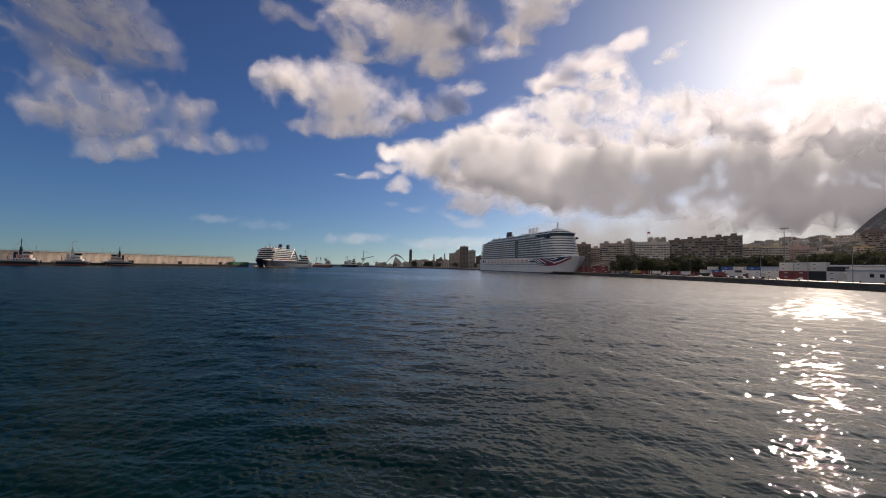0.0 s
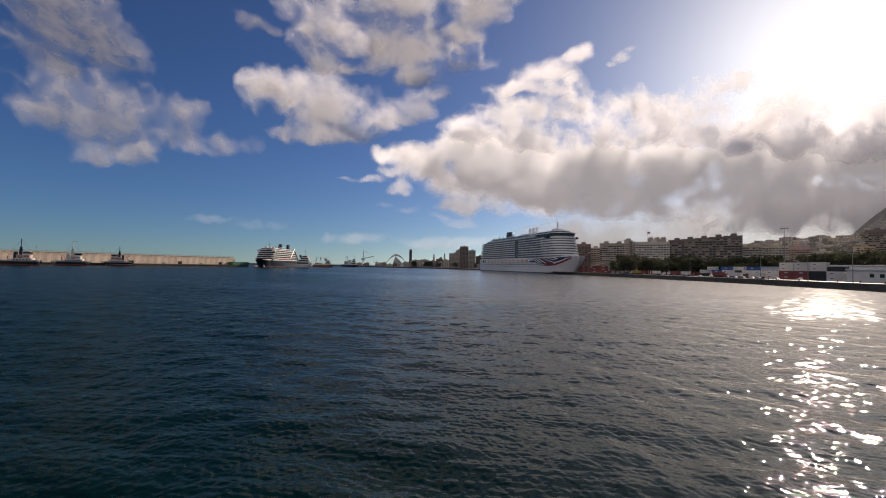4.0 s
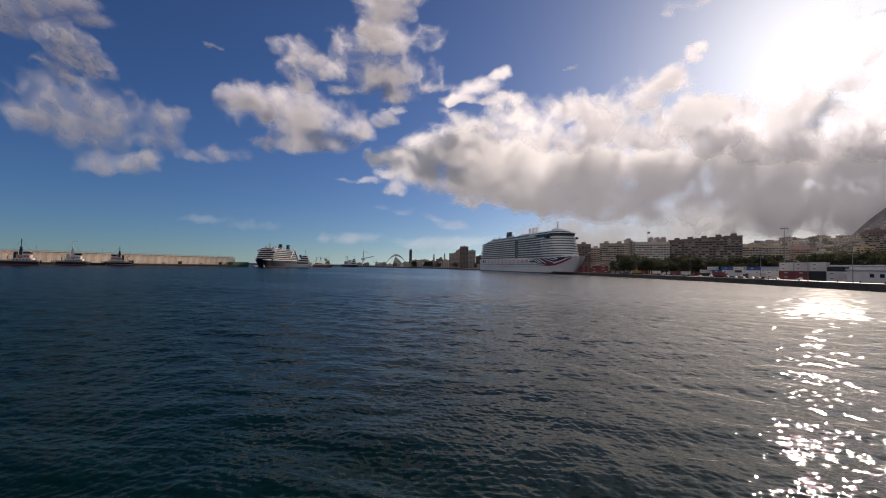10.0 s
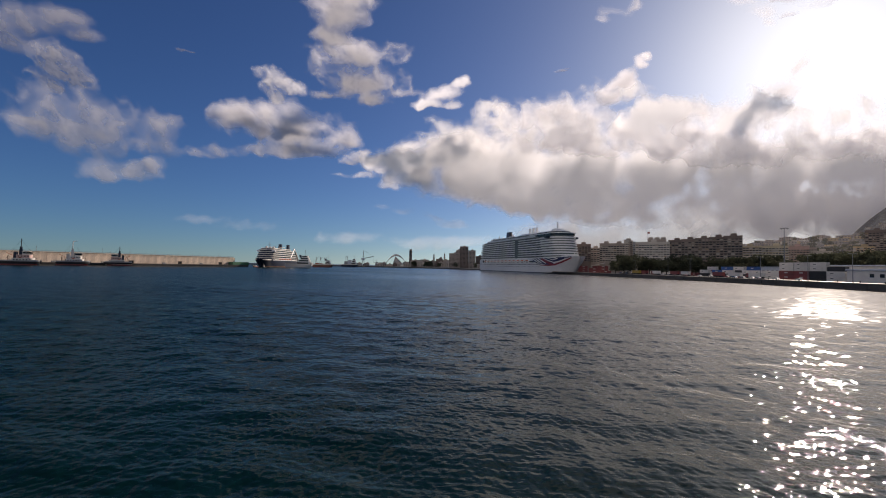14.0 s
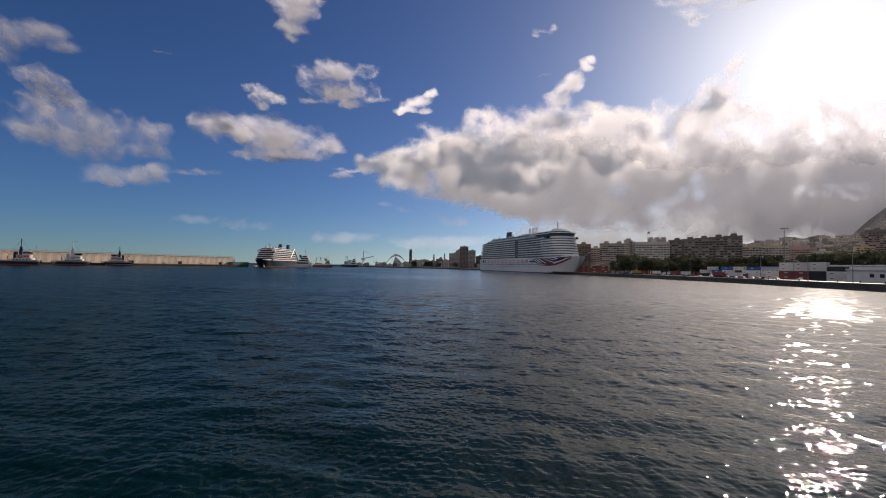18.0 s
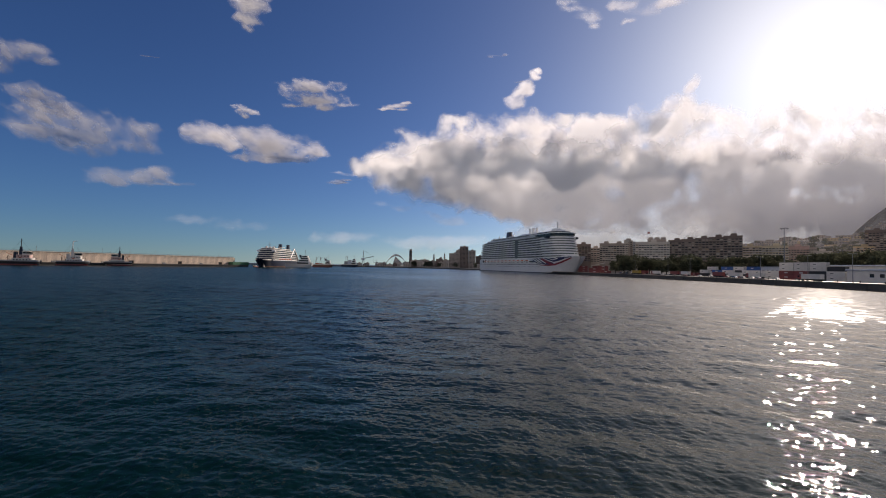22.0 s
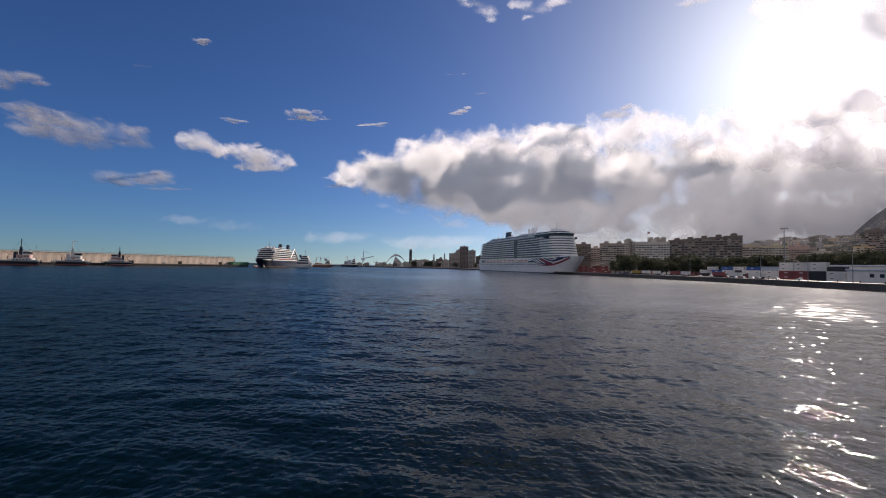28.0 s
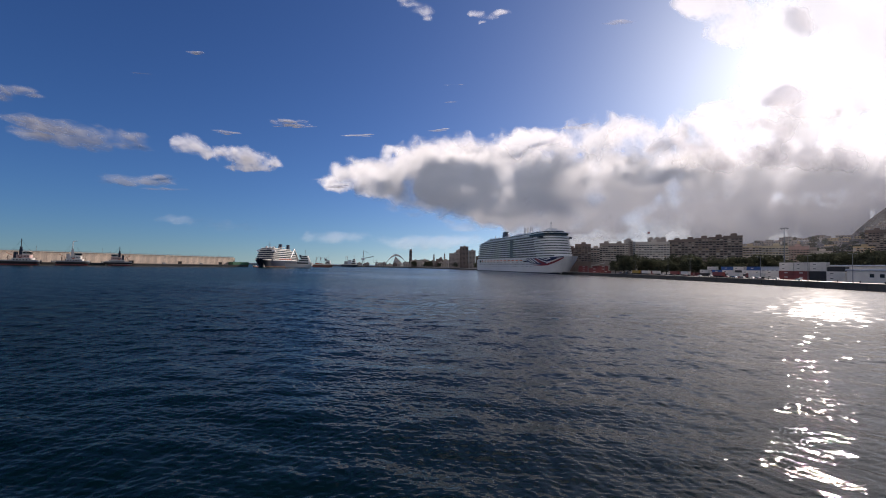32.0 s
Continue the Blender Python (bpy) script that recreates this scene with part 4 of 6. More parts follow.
def breakwater():
    a, b = (-476, 365), (-318, 698)
    m, n = line_frame(a, b)
    root = thing("breakwater", m, "long sunlit tan concrete breakwater wall with a low working quay", "breakwater", kind="structure")
    part("quay_base", boxes((-150, n, -9, 16, -5, 2.4), (-150, n, -9.6, -9, 1.6, 2.9)), M_CONC_D, root, "dark quay base")
    part("wall_core", boxes((-144, n - 14, 4.9, 5.9, 2.4, 13.7)), M_CONC, root)
    seg, i, x = 9.0, 0, -144.0
    me_cap = finish(boxes((0.0, seg - 0.05, 3.6, 6.6, 13.8, 14.4)), "coping", M_CONC)
    me_wall = finish(boxes((0.0, seg - 0.04, 4.0, 6.2, 2.4, 13.8)), "wall_panel", M_CONC)
    me_low = finish(boxes((0.0, seg - 0.10, 4.0, 6.2, 6.4, 13.8), (0.0, 1.5, 4.0, 6.2, 2.4, 6.4), (seg - 1.6, seg - 0.1, 4.0, 6.2, 2.4, 6.4)), "wall_panel", M_CONC)
    me_but = finish(boxes((-0.2, 0.15, 3.9, 4.0, 2.4, 13.0)), "buttress", M_CONC)
    # black sheet in the opening: its inner shade is put into the colour
    dark = finish(boxes((1.5, seg - 1.6, 4.6, 4.88, 2.4, 6.4)), "doorway", M_BLACK)
    while x + seg < n - 12:
        door = i % 7 == 3
        part("wall_panel", me_low if door else me_wall, M_CONC, root, m=pose(x, 0, 0.12 * math.sin(i * 2.3)))
        part("coping", me_cap, M_CONC, root, m=pose(x, 0, 0))
        part("buttress", me_but, M_CONC, root, m=pose(x, 0, 0))
        if door:
            part("doorway", dark, M_BLACK, root, m=pose(x, 0, 0))
        x += seg
        i += 1
    rail = bmesh.new()
    for k in range(int((n + 130) / 3)):
        xk = -142 + 3 * k
        box(rail, xk, xk + 0.14, 4.9, 5.04, 14.4, 15.5 + (1.4 if k % 7 == 2 else 0.0))
    box(rail, -142, n - 14, 4.92, 5.02, 15.35, 15.5)
    tagged(part("railing", rail, M_RUST, root, "dark rusty railing along the wall"), kind="stuff")
    part("quay_shed", boxes((n - 26, n + 4, -6, 4, 2.4, 7.2), bevel=0.3), M_GREENP, root, "dark green shed at the wall's end")
    lamp = thing("street_lamp", m @ pose(-140, 5.0, 14.35), "thin grey lamp post on the breakwater wall", "street lamp", "lamps along the breakwater")
    part("pole", tubes(((0, 0, 0), (0, 0, 5.5), 0.12)), M_STEEL, lamp)
    part("arm", tubes(((0, 0, 5.4), (0, -1.4, 5.6), 0.07)), M_STEEL, lamp)
    for k in range(1, 16):
        copy_thing(lamp, m @ pose(-140 + k * 31, 5.0, 14.35))
    # bollards and parked vans on the working quay
    van = thing("van", m @ pose(60, -4, 2.4), "small dark van parked on the breakwater quay", "van", "vehicles on the breakwater")
    part("body", boxes((0, 4.6, -0.95, 0.95, 0.4, 1.2), (0, 3.6, -0.9, 0.9, 1.2, 2.1), bevel=0.12), M_GREY, van)
    part("window", boxes((0.4, 3.4, -0.93, 0.93, 1.3, 1.9)), M_GLASS, van)
    for wx in (0.9, 3.7):
        for s in (-1, 1):
            part("wheel", tubes(((wx, s * 0.7, 0.35), (wx, s * 1.0, 0.35), 0.35), n=12), M_BLACK, van)
    for k, xx in enumerate((12, 118, 165, 171, 236, 290)):
        copy_thing(van, m @ pose(xx, -4.5 + (k % 2), 2.4, 0, 0, (k % 3) * 4))


breakwater()


# ---- ships ----
def hull_mesh(L, B, D, rake=8.0, flare=0.25, stern_taper=0.9, n=40, draft=2.0, sheer=2.0, full=0.32):
    """Half-breadths of a ship's hull along x (bow at +L/2); returns a bmesh and the surface function."""
    def half(x, z):
        zz = max(0.0, min(1.0, z / D))
        xb = L / 2 - rake * (1 - zz)
        s = (xb - x) / (L * full)
        if s <= 0:
            return 0.02
        entry = min(1.0, s) ** (0.62 - flare * zz)
        t = (x + L / 2) / (L * 0.14)
        tail = stern_taper + (1 - stern_taper) * min(1.0, max(0.0, t)) ** 0.6
        return B / 2 * math.sin(min(1.0, entry) * math.pi / 2) ** 0.9 * tail * (0.93 + 0.07 * zz)
    bm = bmesh.new()
    zs = [-draft] + [D * k / 6 for k in range(7)]
    grid = []
    for i in range(n + 1):
        f = 1 - (1 - i / n) ** 1.7
        row = []
        for z in zs:
            x = -L / 2 + f * (L - rake * (1 - max(z, 0) / D))
            up = sheer * max(0.0, (f - 0.7) / 0.3) ** 2 if z == zs[-1] else 0
            w = half(x - 0.001, z)
            row.append([bm.verts.new((x, sgn * w, z + up)) for sgn in (1, -1)])
        grid.append(row)
    for i in range(n):
        for j in range(len(zs) - 1):
            for s in (0, 1):
                vs = (grid[i][j][s], grid[i + 1][j][s], grid[i + 1][j + 1][s], grid[i][j + 1][s])
                bm.faces.new(vs if s else vs[::-1])
        bm.faces.new((grid[i][-1][0], grid[i][-1][1], grid[i + 1][-1][1], grid[i + 1][-1][0]))
    bm.faces.new([grid[0][j][0] for j in range(len(zs))] + [grid[0][j][1] for j in range(len(zs) - 1, -1, -1)])
    return bm, half


def deck_outline(x0, x1, hb, nose, n=9, back=1.0):
    """Deck plan: square-cornered aft, rounded forward over the length nose."""
    pts = [(x0, -hb * back), (x0 + 6, -hb)]
    for k in range(n + 1):
        a = -math.pi / 2 + math.pi * k / n
        pts.append((x1 - nose + nose * math.cos(a), hb * math.sin(a)))
    return pts + [(x0 + 6, hb), (x0, hb * back)]


DIVIDER = finish(boxes((0, 0.25, 0, 2.6, 0, 1.7)), "balcony_divider", M_GREY)


def cruise_ship():
    m = pose(140.0, 748.0, 0, 0, 0, -75.3)
    root = thing("cruise_ship", m, "huge white cruise ship with red and blue bow livery", "cruise ship")
    bm, half = hull_mesh(347, 42, 22, rake=19, n=56, full=0.27, flare=0.2, sheer=2.5)
    part("hull", bm, M_SHIPH, root, "white hull with shade put into its grey", smooth=False)
    # superstructure: a stack of balcony decks, each a glazed band behind a white parapet
    for k in range(9):
        z = 22.8 + 3.6 * k
        x1 = 151 - 1.2 * k
        x0 = -164 + (0 if k < 4 else (k - 3) * 1.6)
        part("cabin_band", boxless(deck_outline(x0 + 1.5, x1 - 2.2, 17.4, 16.2), z, z + 3.59), M_CABIN, root, "grey-green balcony band with its shade painted in")
        part("deck_edge", boxless(deck_outline(x0, x1, 20.4, 18), z - 0.5, z + 0.75), M_SHIPW, root)
        part("front_parapet", boxless(deck_outline(x1 - 46, x1 + 0.1, 20.5, 18), z - 0.47, z + 1.5), M_SHIPW, root)
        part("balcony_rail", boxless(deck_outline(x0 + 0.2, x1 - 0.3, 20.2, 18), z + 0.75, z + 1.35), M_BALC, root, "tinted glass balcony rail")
        x = x0 + 8
        while x < x1 - 22:
            for y in (-20.0, 17.4):
                part("balcony_divider", DIVIDER, M_GREY, root, m=pose(x, y, z + 1.05))
            x += 15.6
    z = 22.8 + 32.4
    part("bridge", boxless(deck_outline(70, 140, 19.4, 17), z, z + 2.6), M_GLASS, root, "dark bridge windows")
    part("bridge_roof", boxless(deck_outline(60, 142, 20.5, 18), z + 2.6, z + 3.5), M_SHIPW, root)
    part("bridge_wing", boxes((120, 126, -26, 26, z - 4.5, z - 1.6), bevel=0.3), M_NAVY, root, "dark projecting bridge wing")
    lounge = part("sky_lounge", boxless(deck_outline(56, 132, 15.5, 13), z + 3.5, z + 6.4), M_SHIPW, root, "white forward lounge")
    part("lounge_window", boxless(deck_outline(58, 132.2, 15.6, 12.9), z + 4.2, z + 5.6), M_GLASS, lounge, "dark lounge windows")
    part("lounge_roof", boxless(deck_outline(52, 130, 13, 11), z + 6.4, z + 7.2), M_SHIPW, lounge)
    part("upper_deck", boxless(deck_outline(-128, 92, 19.8, 14), z - 0.2, z + 2.3), M_SHIPG, root)
    part("upper_glazing", boxless(deck_outline(-100, 80, 18.4, 12), z + 2.3, z + 4.6), M_BALC, root, "tinted glass windbreak")
    part("lido_deck", boxless(deck_outline(-92, 84, 17, 12), z + 4.6, z + 5.4), M_SHIPW, root)
    part("skydome", ball((20, 0, z + 4.8), 1, 34, 15, 4.8, 20, 10), M_SHIPG, root, "pale glazed dome", smooth=True)
    # atrium glazing on the flank: a solid proud box, the recess's shade in its colour
    for s in (-1, 1):
        part("atrium_glazing", boxes((6, 18, min(s * 17.0, s * 20.55), max(s * 17.0, s * 20.55), 23, 53.2)), M_CABIN, root, "tall dark strip for the shaded glazed atrium")
    # lifeboat deck along the flank: a dark box carries the recess's shade in its colour
    for s in (-1, 1):
        a, b = sorted((s * 19.6, s * 20.75))
        part("promenade_recess", boxes((-150, 92, a, b, 15.6, 20.8)), M_GLASS, root, "dark strip for the shade of the promenade recess")
        part("promenade_rail", boxes((-152, 84, min(s * 20.8, s * 21.3), max(s * 20.8, s * 21.3), 15.0, 16.0)), M_SHIPW, root)
        lb = None
        for k in range(12):
            x = -132 + k * 17.0
            if lb is None:
                bmx = ball((0, 0, 0), 1, 5.6, 1.9, 1.7, 14, 8)
                lb = finish(bmx, "lifeboat", M_ORANGE, True)
                lb_hull = finish(ball((0, 0, -0.35), 1, 5.7, 1.98, 1.5, 14, 6), "boat_hull", M_SHIPW, True)
            boat = part("lifeboat", lb, M_ORANGE, root, "orange-topped lifeboat", m=pose(x, s * 21.2, 18.4))
            part("boat_hull", lb_hull, M_SHIPW, boat, "white lower hull")
            for dx in (-6.0, 6.0):
                part("davit", boxes((dx - 0.25, dx + 0.25, min(0, s * 1.6), max(0, s * 1.6), -3, 3.4)), M_SHIPW, root, m=pose(x, s * 20.6, 18.2))
        part("hull_line", boxes((-168, 100, min(s * 20.9, s * 21.1), max(s * 20.9, s * 21.1), 13.0, 13.5)), M_NAVY, root, "thin dark hull line")
        # rows of portholes low on the hull
        wins = bmesh.new()
        for zz in (9.0, 12.4):
            x = -150
            while x < 96:
                hb = half(x, zz)
                box(wins, x, x + 1.5, min(s * (hb - 0.3), s * (hb + 0.05)), max(s * (hb - 0.3), s * (hb + 0.05)), zz, zz + 1.1)
                x += 4.6
        tagged(part("portholes", wins, M_GLASS, root), kind="stuff")
        # bow livery: sweeping stripes and triangles that follow the plating
        for name, mt, pts in (("livery_field", M_BLIV, ((74, 17.0, 22.0), (90, 14.4, 22.0), (112, 12.8, 22.2), (122, 12.8, 18.6), (132, 13.6, 15.4))),
                              ("livery_field", M_BLIV, ((112, 19.6, 22.6), (124, 15.8, 22.6), (142, 17.0, 23.0), (157, 20.6, 23.4))),
                              ("livery_field", M_BLIV, ((154, 21.8, 23.6), (168, 23.0, 24.2))),
                              ("livery_stripe", M_LRED, ((96, 11.6, 12.4), (118, 10.9, 12.8), (134, 11.8, 14.2), (150, 15.4, 17.6), (162, 19.2, 21.0), (168, 21.8, 22.8))),
                              ("livery_stripe", M_LRED, ((102, 19.6, 22.3), (112, 16.4, 20.4), (121, 13.4, 17.2), (130, 12.6, 14.6))),
                              ("livery_band", M_SHIPW, ((76, 20.4, 21.8), (90, 15.8, 17.4), (96, 14.2, 15.0))),
                              ("livery_band", M_SHIPW, ((84, 20.8, 22.0), (98, 15.8, 17.6), (104, 13.9, 14.8))),
                              ("livery_band", M_SHIPW, ((93, 21.0, 22.2), (106, 16.6, 18.4), (114, 14.0, 15.2))),
                              ("livery_band", M_SHIPW, ((108, 21.4, 22.5), (122, 17.6, 18.9), (134, 15.4, 16.7), (146, 17.0, 18.4), (159, 20.4, 21.4))),
                              ("livery_band", M_SHIPW, ((118, 22.0, 22.7), (132, 19.2, 20.4), (144, 20.8, 22.4)))):
            bmx = bmesh.new()
            prev = None
            for (xa, la, ha), (xb, lb2, hb2) in zip(pts, pts[1:]):
                for k in range(7):
                    f = k / 6
                    x, lo, hi = xa + (xb - xa) * f, la + (lb2 - la) * f, ha + (hb2 - ha) * f
                    row = []
                    for j in range(5):
                        zz = lo + (hi - lo) * j / 4
                        row.append(bmx.verts.new((x, s * (half(x, zz) + {"livery_band": 0.34, "livery_stripe": 0.24}.get(name, 0.14)), zz)))
                    if prev:
                        for j in range(4):
                            bmx.faces.new((prev[j], row[j], row[j + 1], prev[j + 1]))
                    prev = row
            part(name, bmx, mt, root)
    part("boot_stripe", boxless(None, 0, 0, half, 347, 19), M_NAVY, root, "dark waterline stripe")
    # funnel, exhaust pipes, masts, radomes
    fb = bmesh.new()
    prism(fb, [(-72, -4), (-66, -5), (-56, -4.6), (-52, 0), (-56, 4.6), (-66, 5), (-72, 4)], z + 3, z + 17.0, 1.6, -2.0)
    part("funnel", fb, M_NAVY, root, "dark navy funnel")
    part("funnel_cap", boxes((-71.5, -57, -3.0, 3.0, z + 16.6, z + 17.8), bevel=0.4), M_BLACK, root)
    part("funnel_housing", boxes((-86, -44, -9, 9, z + 2, z + 6), bevel=1.0), M_SHIPW, root)
    for x in (30, 42, 54):
        part("vent_stack", tubes(((x, -4, z + 5), (x, -4, z + 17), 2.0), n=14), M_SHIPW, root, "white upright vent stack")
    part("mast", tubes(((112, 0, z + 6), (112, 0, z + 21), 0.9), ((112, -4, z + 11), (112, 4, z + 11), 0.5), ((112, -2.5, z + 15), (112, 2.5, z + 15), 0.45)), M_SHIPW, root, "white radar mast")
    part("aft_mast", tubes(((-95, -8, z), (-95, -8, z + 12), 0.7)), M_SHIPG, root)
    for x, y, r in ((76, -9, 2.2), (84, 8, 2.0), (64, -10, 2.6), (-22, -11, 2.5), (-70, -10, 1.8)):
        part("radome", ball((x, y, z + 5.6 + r * 0.6), r), M_SHIPW, root, "white radome", smooth=True)
    # sports court netting, deck screens and rails along the open top
    for x0, x1, y0, h in ((-44, -28, 9, 6.5), (-18, -4, 10, 4.5)):
        part("court_fence", tubes(*[((x, -y0, z + 2), (x, -y0, z + 2 + h), 0.22) for x in range(x0, x1 + 1, 4)], ((x0, -y0, z + 2 + h), (x1, -y0, z + 2 + h), 0.22), n=6), M_SHIPG, root, "tall frame of a sports court")
    for x, h in ((-118, 3.2), (-106, 5.0), (-84, 4.4), (-40, 3.6), (4, 2.8)):
        part("deck_screen", boxes((x, x + 9, -16.5, 16.5, z + 2.2, z + 2.2 + h), bevel=0.3), M_SHIPG, root)
    part("deck_rail", tubes(((-126, -19.4, z + 3.4), (88, -19.4, z + 3.4), 0.14), ((-126, 19.4, z + 3.4), (88, 19.4, z + 3.4), 0.14), n=6), M_SHIPW, root)
    for x in range(-150, 140, 29):
        part("roof_post", tubes(((x, -19.2, z - 0.5), (x, -19.2, z + 4.0), 0.16), n=6), M_SHIPW, root)
    part("radar_scanner", boxes((109, 115, -0.4, 0.4, z + 17.6, z + 18.4)), M_SHIPW, root)
    part("mast_housing", boxes((104, 120, -6, 6, z + 7, z + 10.5), bevel=0.8), M_SHIPW, root, "white housing under the radar mast")
    for k in range(4):
        part("stern_terrace", boxes((-171 + 2.0 * k, -164, -17 + k, 17 - k, 22 + 3.4 * k, 23.2 + 3.4 * k)), M_SHIPW, root)
    part("bow_deckhouse", boxless(deck_outline(130, 158, 12, 10), 23.2, 25.4), M_SHIPW, root)
    part("foremast", tubes(((158, 0, 23), (158, 0, 31), 0.35)), M_SHIPW, root)
    return root


M_BLIV = mat("blue_livery_paint", (0.02, 0.03, 0.10), 0.35, 0, 0.12, 0.1)


def boxless(outline, z0, z1, half=None, L=0, rake=0):
    """A deck prism, or with a hull function the narrow band at its waterline."""
    bm = bmesh.new()
    if half is None:
        prism(bm, outline, z0, z1)
        return bm
    for s in (-1, 1):
        prev = None
        for i in range(61):
            x = -L / 2 + (L - rake - 0.3) * i / 60
            row = [bm.verts.new((x, s * (half(x, zz) + 0.1), zz)) for zz in (-0.5, 1.3)]
            if prev:
                bm.faces.new((prev[0], row[0], row[1], prev[1]))
            prev = row
    return bm


CRUISE = cruise_ship()


def small_ship(name, m, L, B, D, hull_mat, label, category, tiers, funnels=(), masts=(), extras=None, rake=6.0, stripe=None, window=M_GLASS, band=(0.30, 0.86), house_mat=M_SHIPW, edge=0.22):
    """A moored ship: hull, tiers (x0, x1, half breadth, z0, z1, nose), funnels (x, y, z0, z1, r), masts (x, z0, z1, r)."""
    root = thing(name, m, label, category, "ships moored across the harbour")
    bm, half = hull_mesh(L, B, D, rake=rake, n=26, full=0.3, sheer=D * 0.18)
    part("hull", bm, hull_mat, root)
    if stripe:
        part("boot_stripe", boxless(None, 0, 0, half, L, rake), stripe, root, "painted waterline stripe")
    part("bulwark", boxless(None, 0, 0, lambda x, z: half(x, D) - 0.05, L, 0.5), M_WHITE, root, m=pose(0, 0, D + 0.2))
    for x0, x1, hb, z0, z1, nose in tiers:
        house = part("deckhouse", boxless(deck_outline(x0, x1, hb, nose), z0, z1), house_mat, root)
        part("window_band", boxless(deck_outline(x0 + 0.6, x1 - 0.6, hb + 0.06, nose - 0.5), z0 + (z1 - z0) * band[0], z0 + (z1 - z0) * band[1]), window, house, "dark window band")
        part("deck_edge", boxless(deck_outline(x0 - 0.6, x1 + 0.5, hb + 0.5, nose), z1 - 0.14 - edge * 0.3, z1 + edge), M_WHITE, root)
    for x, y, z0, z1, r in funnels:
        b2 = bmesh.new()
        prism(b2, [(x - r * 1.3, y - r * 0.7), (x + r, y - r * 0.7), (x + r * 1.4, y), (x + r, y + r * 0.7), (x - r * 1.3, y + r * 0.7)], z0, z1, r * 0.15, -r * 0.5)
        part("funnel", b2, M_NAVY, root, "dark funnel")
    for x, z0, z1, r in masts:
        part("mast", tubes(((x, 0, z0), (x, 0, z1), r), ((x, -r * 9, z0 + (z1 - z0) * 0.6), (x, r * 9, z0 + (z1 - z0) * 0.6), r * 0.6)), M_STEEL, root)
    if extras:
        extras(root)
    return root


def expedition_extras(root):
    for k in range(5):
        part("lifeboat", ball((-30 + k * 14, 13.4, 13.6), 1, 4.6, 1.6, 1.5), M_ORANGE, root, "orange lifeboat", smooth=True)
    for s in (-1, 1):
        part("stern_strut", tubes(((-80, s * 13.9, 13), (-50, s * 13.9, 34), 1.5), ((-50, s * 13.9, 34), (-30, s * 13.9, 17), 1.2)), M_SHIPW, root, "white slanting strut")
    for x, y in ((44, -4), (36, 5), (24, -5)):
        part("radome", ball((x, y, 33.6), 1.9), M_WHITE, root, "white radome", smooth=True)
    part("wheelhouse_wing", boxes((52, 57, -15.4, 15.4, 25.6, 28.2), bevel=0.4), M_SHIPW, root, "white bridge wing")
    part("sheer_line", boxes((-82, 62, -13.75, 13.75, 11.2, 12.3)), M_SHIPW, root, "white line along the top of the hull")
    part("terrace_rail", boxes((-83, -60, -12.4, 12.4, 15.3, 16.3), (-80, -66, -12.2, 12.2, 18.8, 19.8)), M_SHIPW, root)
    part("sun_deck_frame", tubes(((-10, -9, 31), (-10, -9, 35), 0.3), ((20, -9, 31), (20, -9, 35), 0.3), ((-10, -9, 35), (20, -9, 35), 0.3), ((-10, 9, 31), (-10, 9, 35), 0.3), ((20, 9, 31), (20, 9, 35), 0.3), ((-10, 9, 35), (20, 9, 35), 0.3)), M_WHITE, root, "open white deck frame")


small_ship("expedition_ship", pose(-297, 782, 0, 0, 0, -88), 168, 27, 11.5, M_NAVY, "dark-hulled expedition cruise ship with white stepped upper decks", "cruise ship",
                   [(-80, 70, 13.2, 11.5, 15.0, 9), (-77, 68, 13.2, 15.0, 18.4, 10), (-70, 66, 13.2, 18.4, 21.8, 11), (-62, 64, 13.1, 21.8, 25.2, 12), (-52, 61, 12.8, 25.2, 28.6, 12), (-36, 56, 11.6, 28.6, 31.2, 11)],
                   [(-22, -4, 30, 41.5, 3.2), (-44, 4, 28, 41.5, 3.2)], [(40, 31, 42, 0.35), (10, 31, 38, 0.25)], expedition_extras, rake=9, stripe=M_RUST, band=(0.05, 0.8), house_mat=M_NAVY, edge=0.8)


def ferry_extras(root):
    part("ramp", boxes((20.5, 22.2, -4, 4, 2.5, 9)), M_GREY, root)
    part("hull_panel", boxes((-19, 12, -5.62, -5.52, 1.5, 3.6)), M_WHITE, root)


small_ship("ferry", pose(-254, 772, 0, 0, 0, 2), 46, 11, 5.0, M_SHIPG, "small pale grey and white inter-island ferry moored astern", "ferry",
           [(-4, 20, 5.0, 5.2, 9.4, 4), (0, 19, 4.8, 9.6, 13.4, 4), (3, 18, 4.4, 13.6, 17.2, 3), (5, 16, 3.8, 17.4, 20.6, 2.4)], [(2, 0, 17, 22.0, 1.4)], [(10, 20.6, 31, 0.24), (-14, 5, 14, 0.15)], ferry_extras, 3.0)


def offshore_extras(root):
    for x in (-15, -6, 3):
        part("derrick", tubes(((x - 2, -2, 5), (x, 0, 22), 0.3), ((x + 2, 2, 5), (x, 0, 22), 0.3), ((x, 0, 16), (x + 6, 0, 23), 0.25)), M_RUST, root, "rusty deck derrick")
    part("deck_cargo", boxes((-16, -9, -4, 4, 5, 9), (-7, -1, -4, 4, 5, 8), bevel=0.2), M_ORANGE, root, "orange deck machinery")


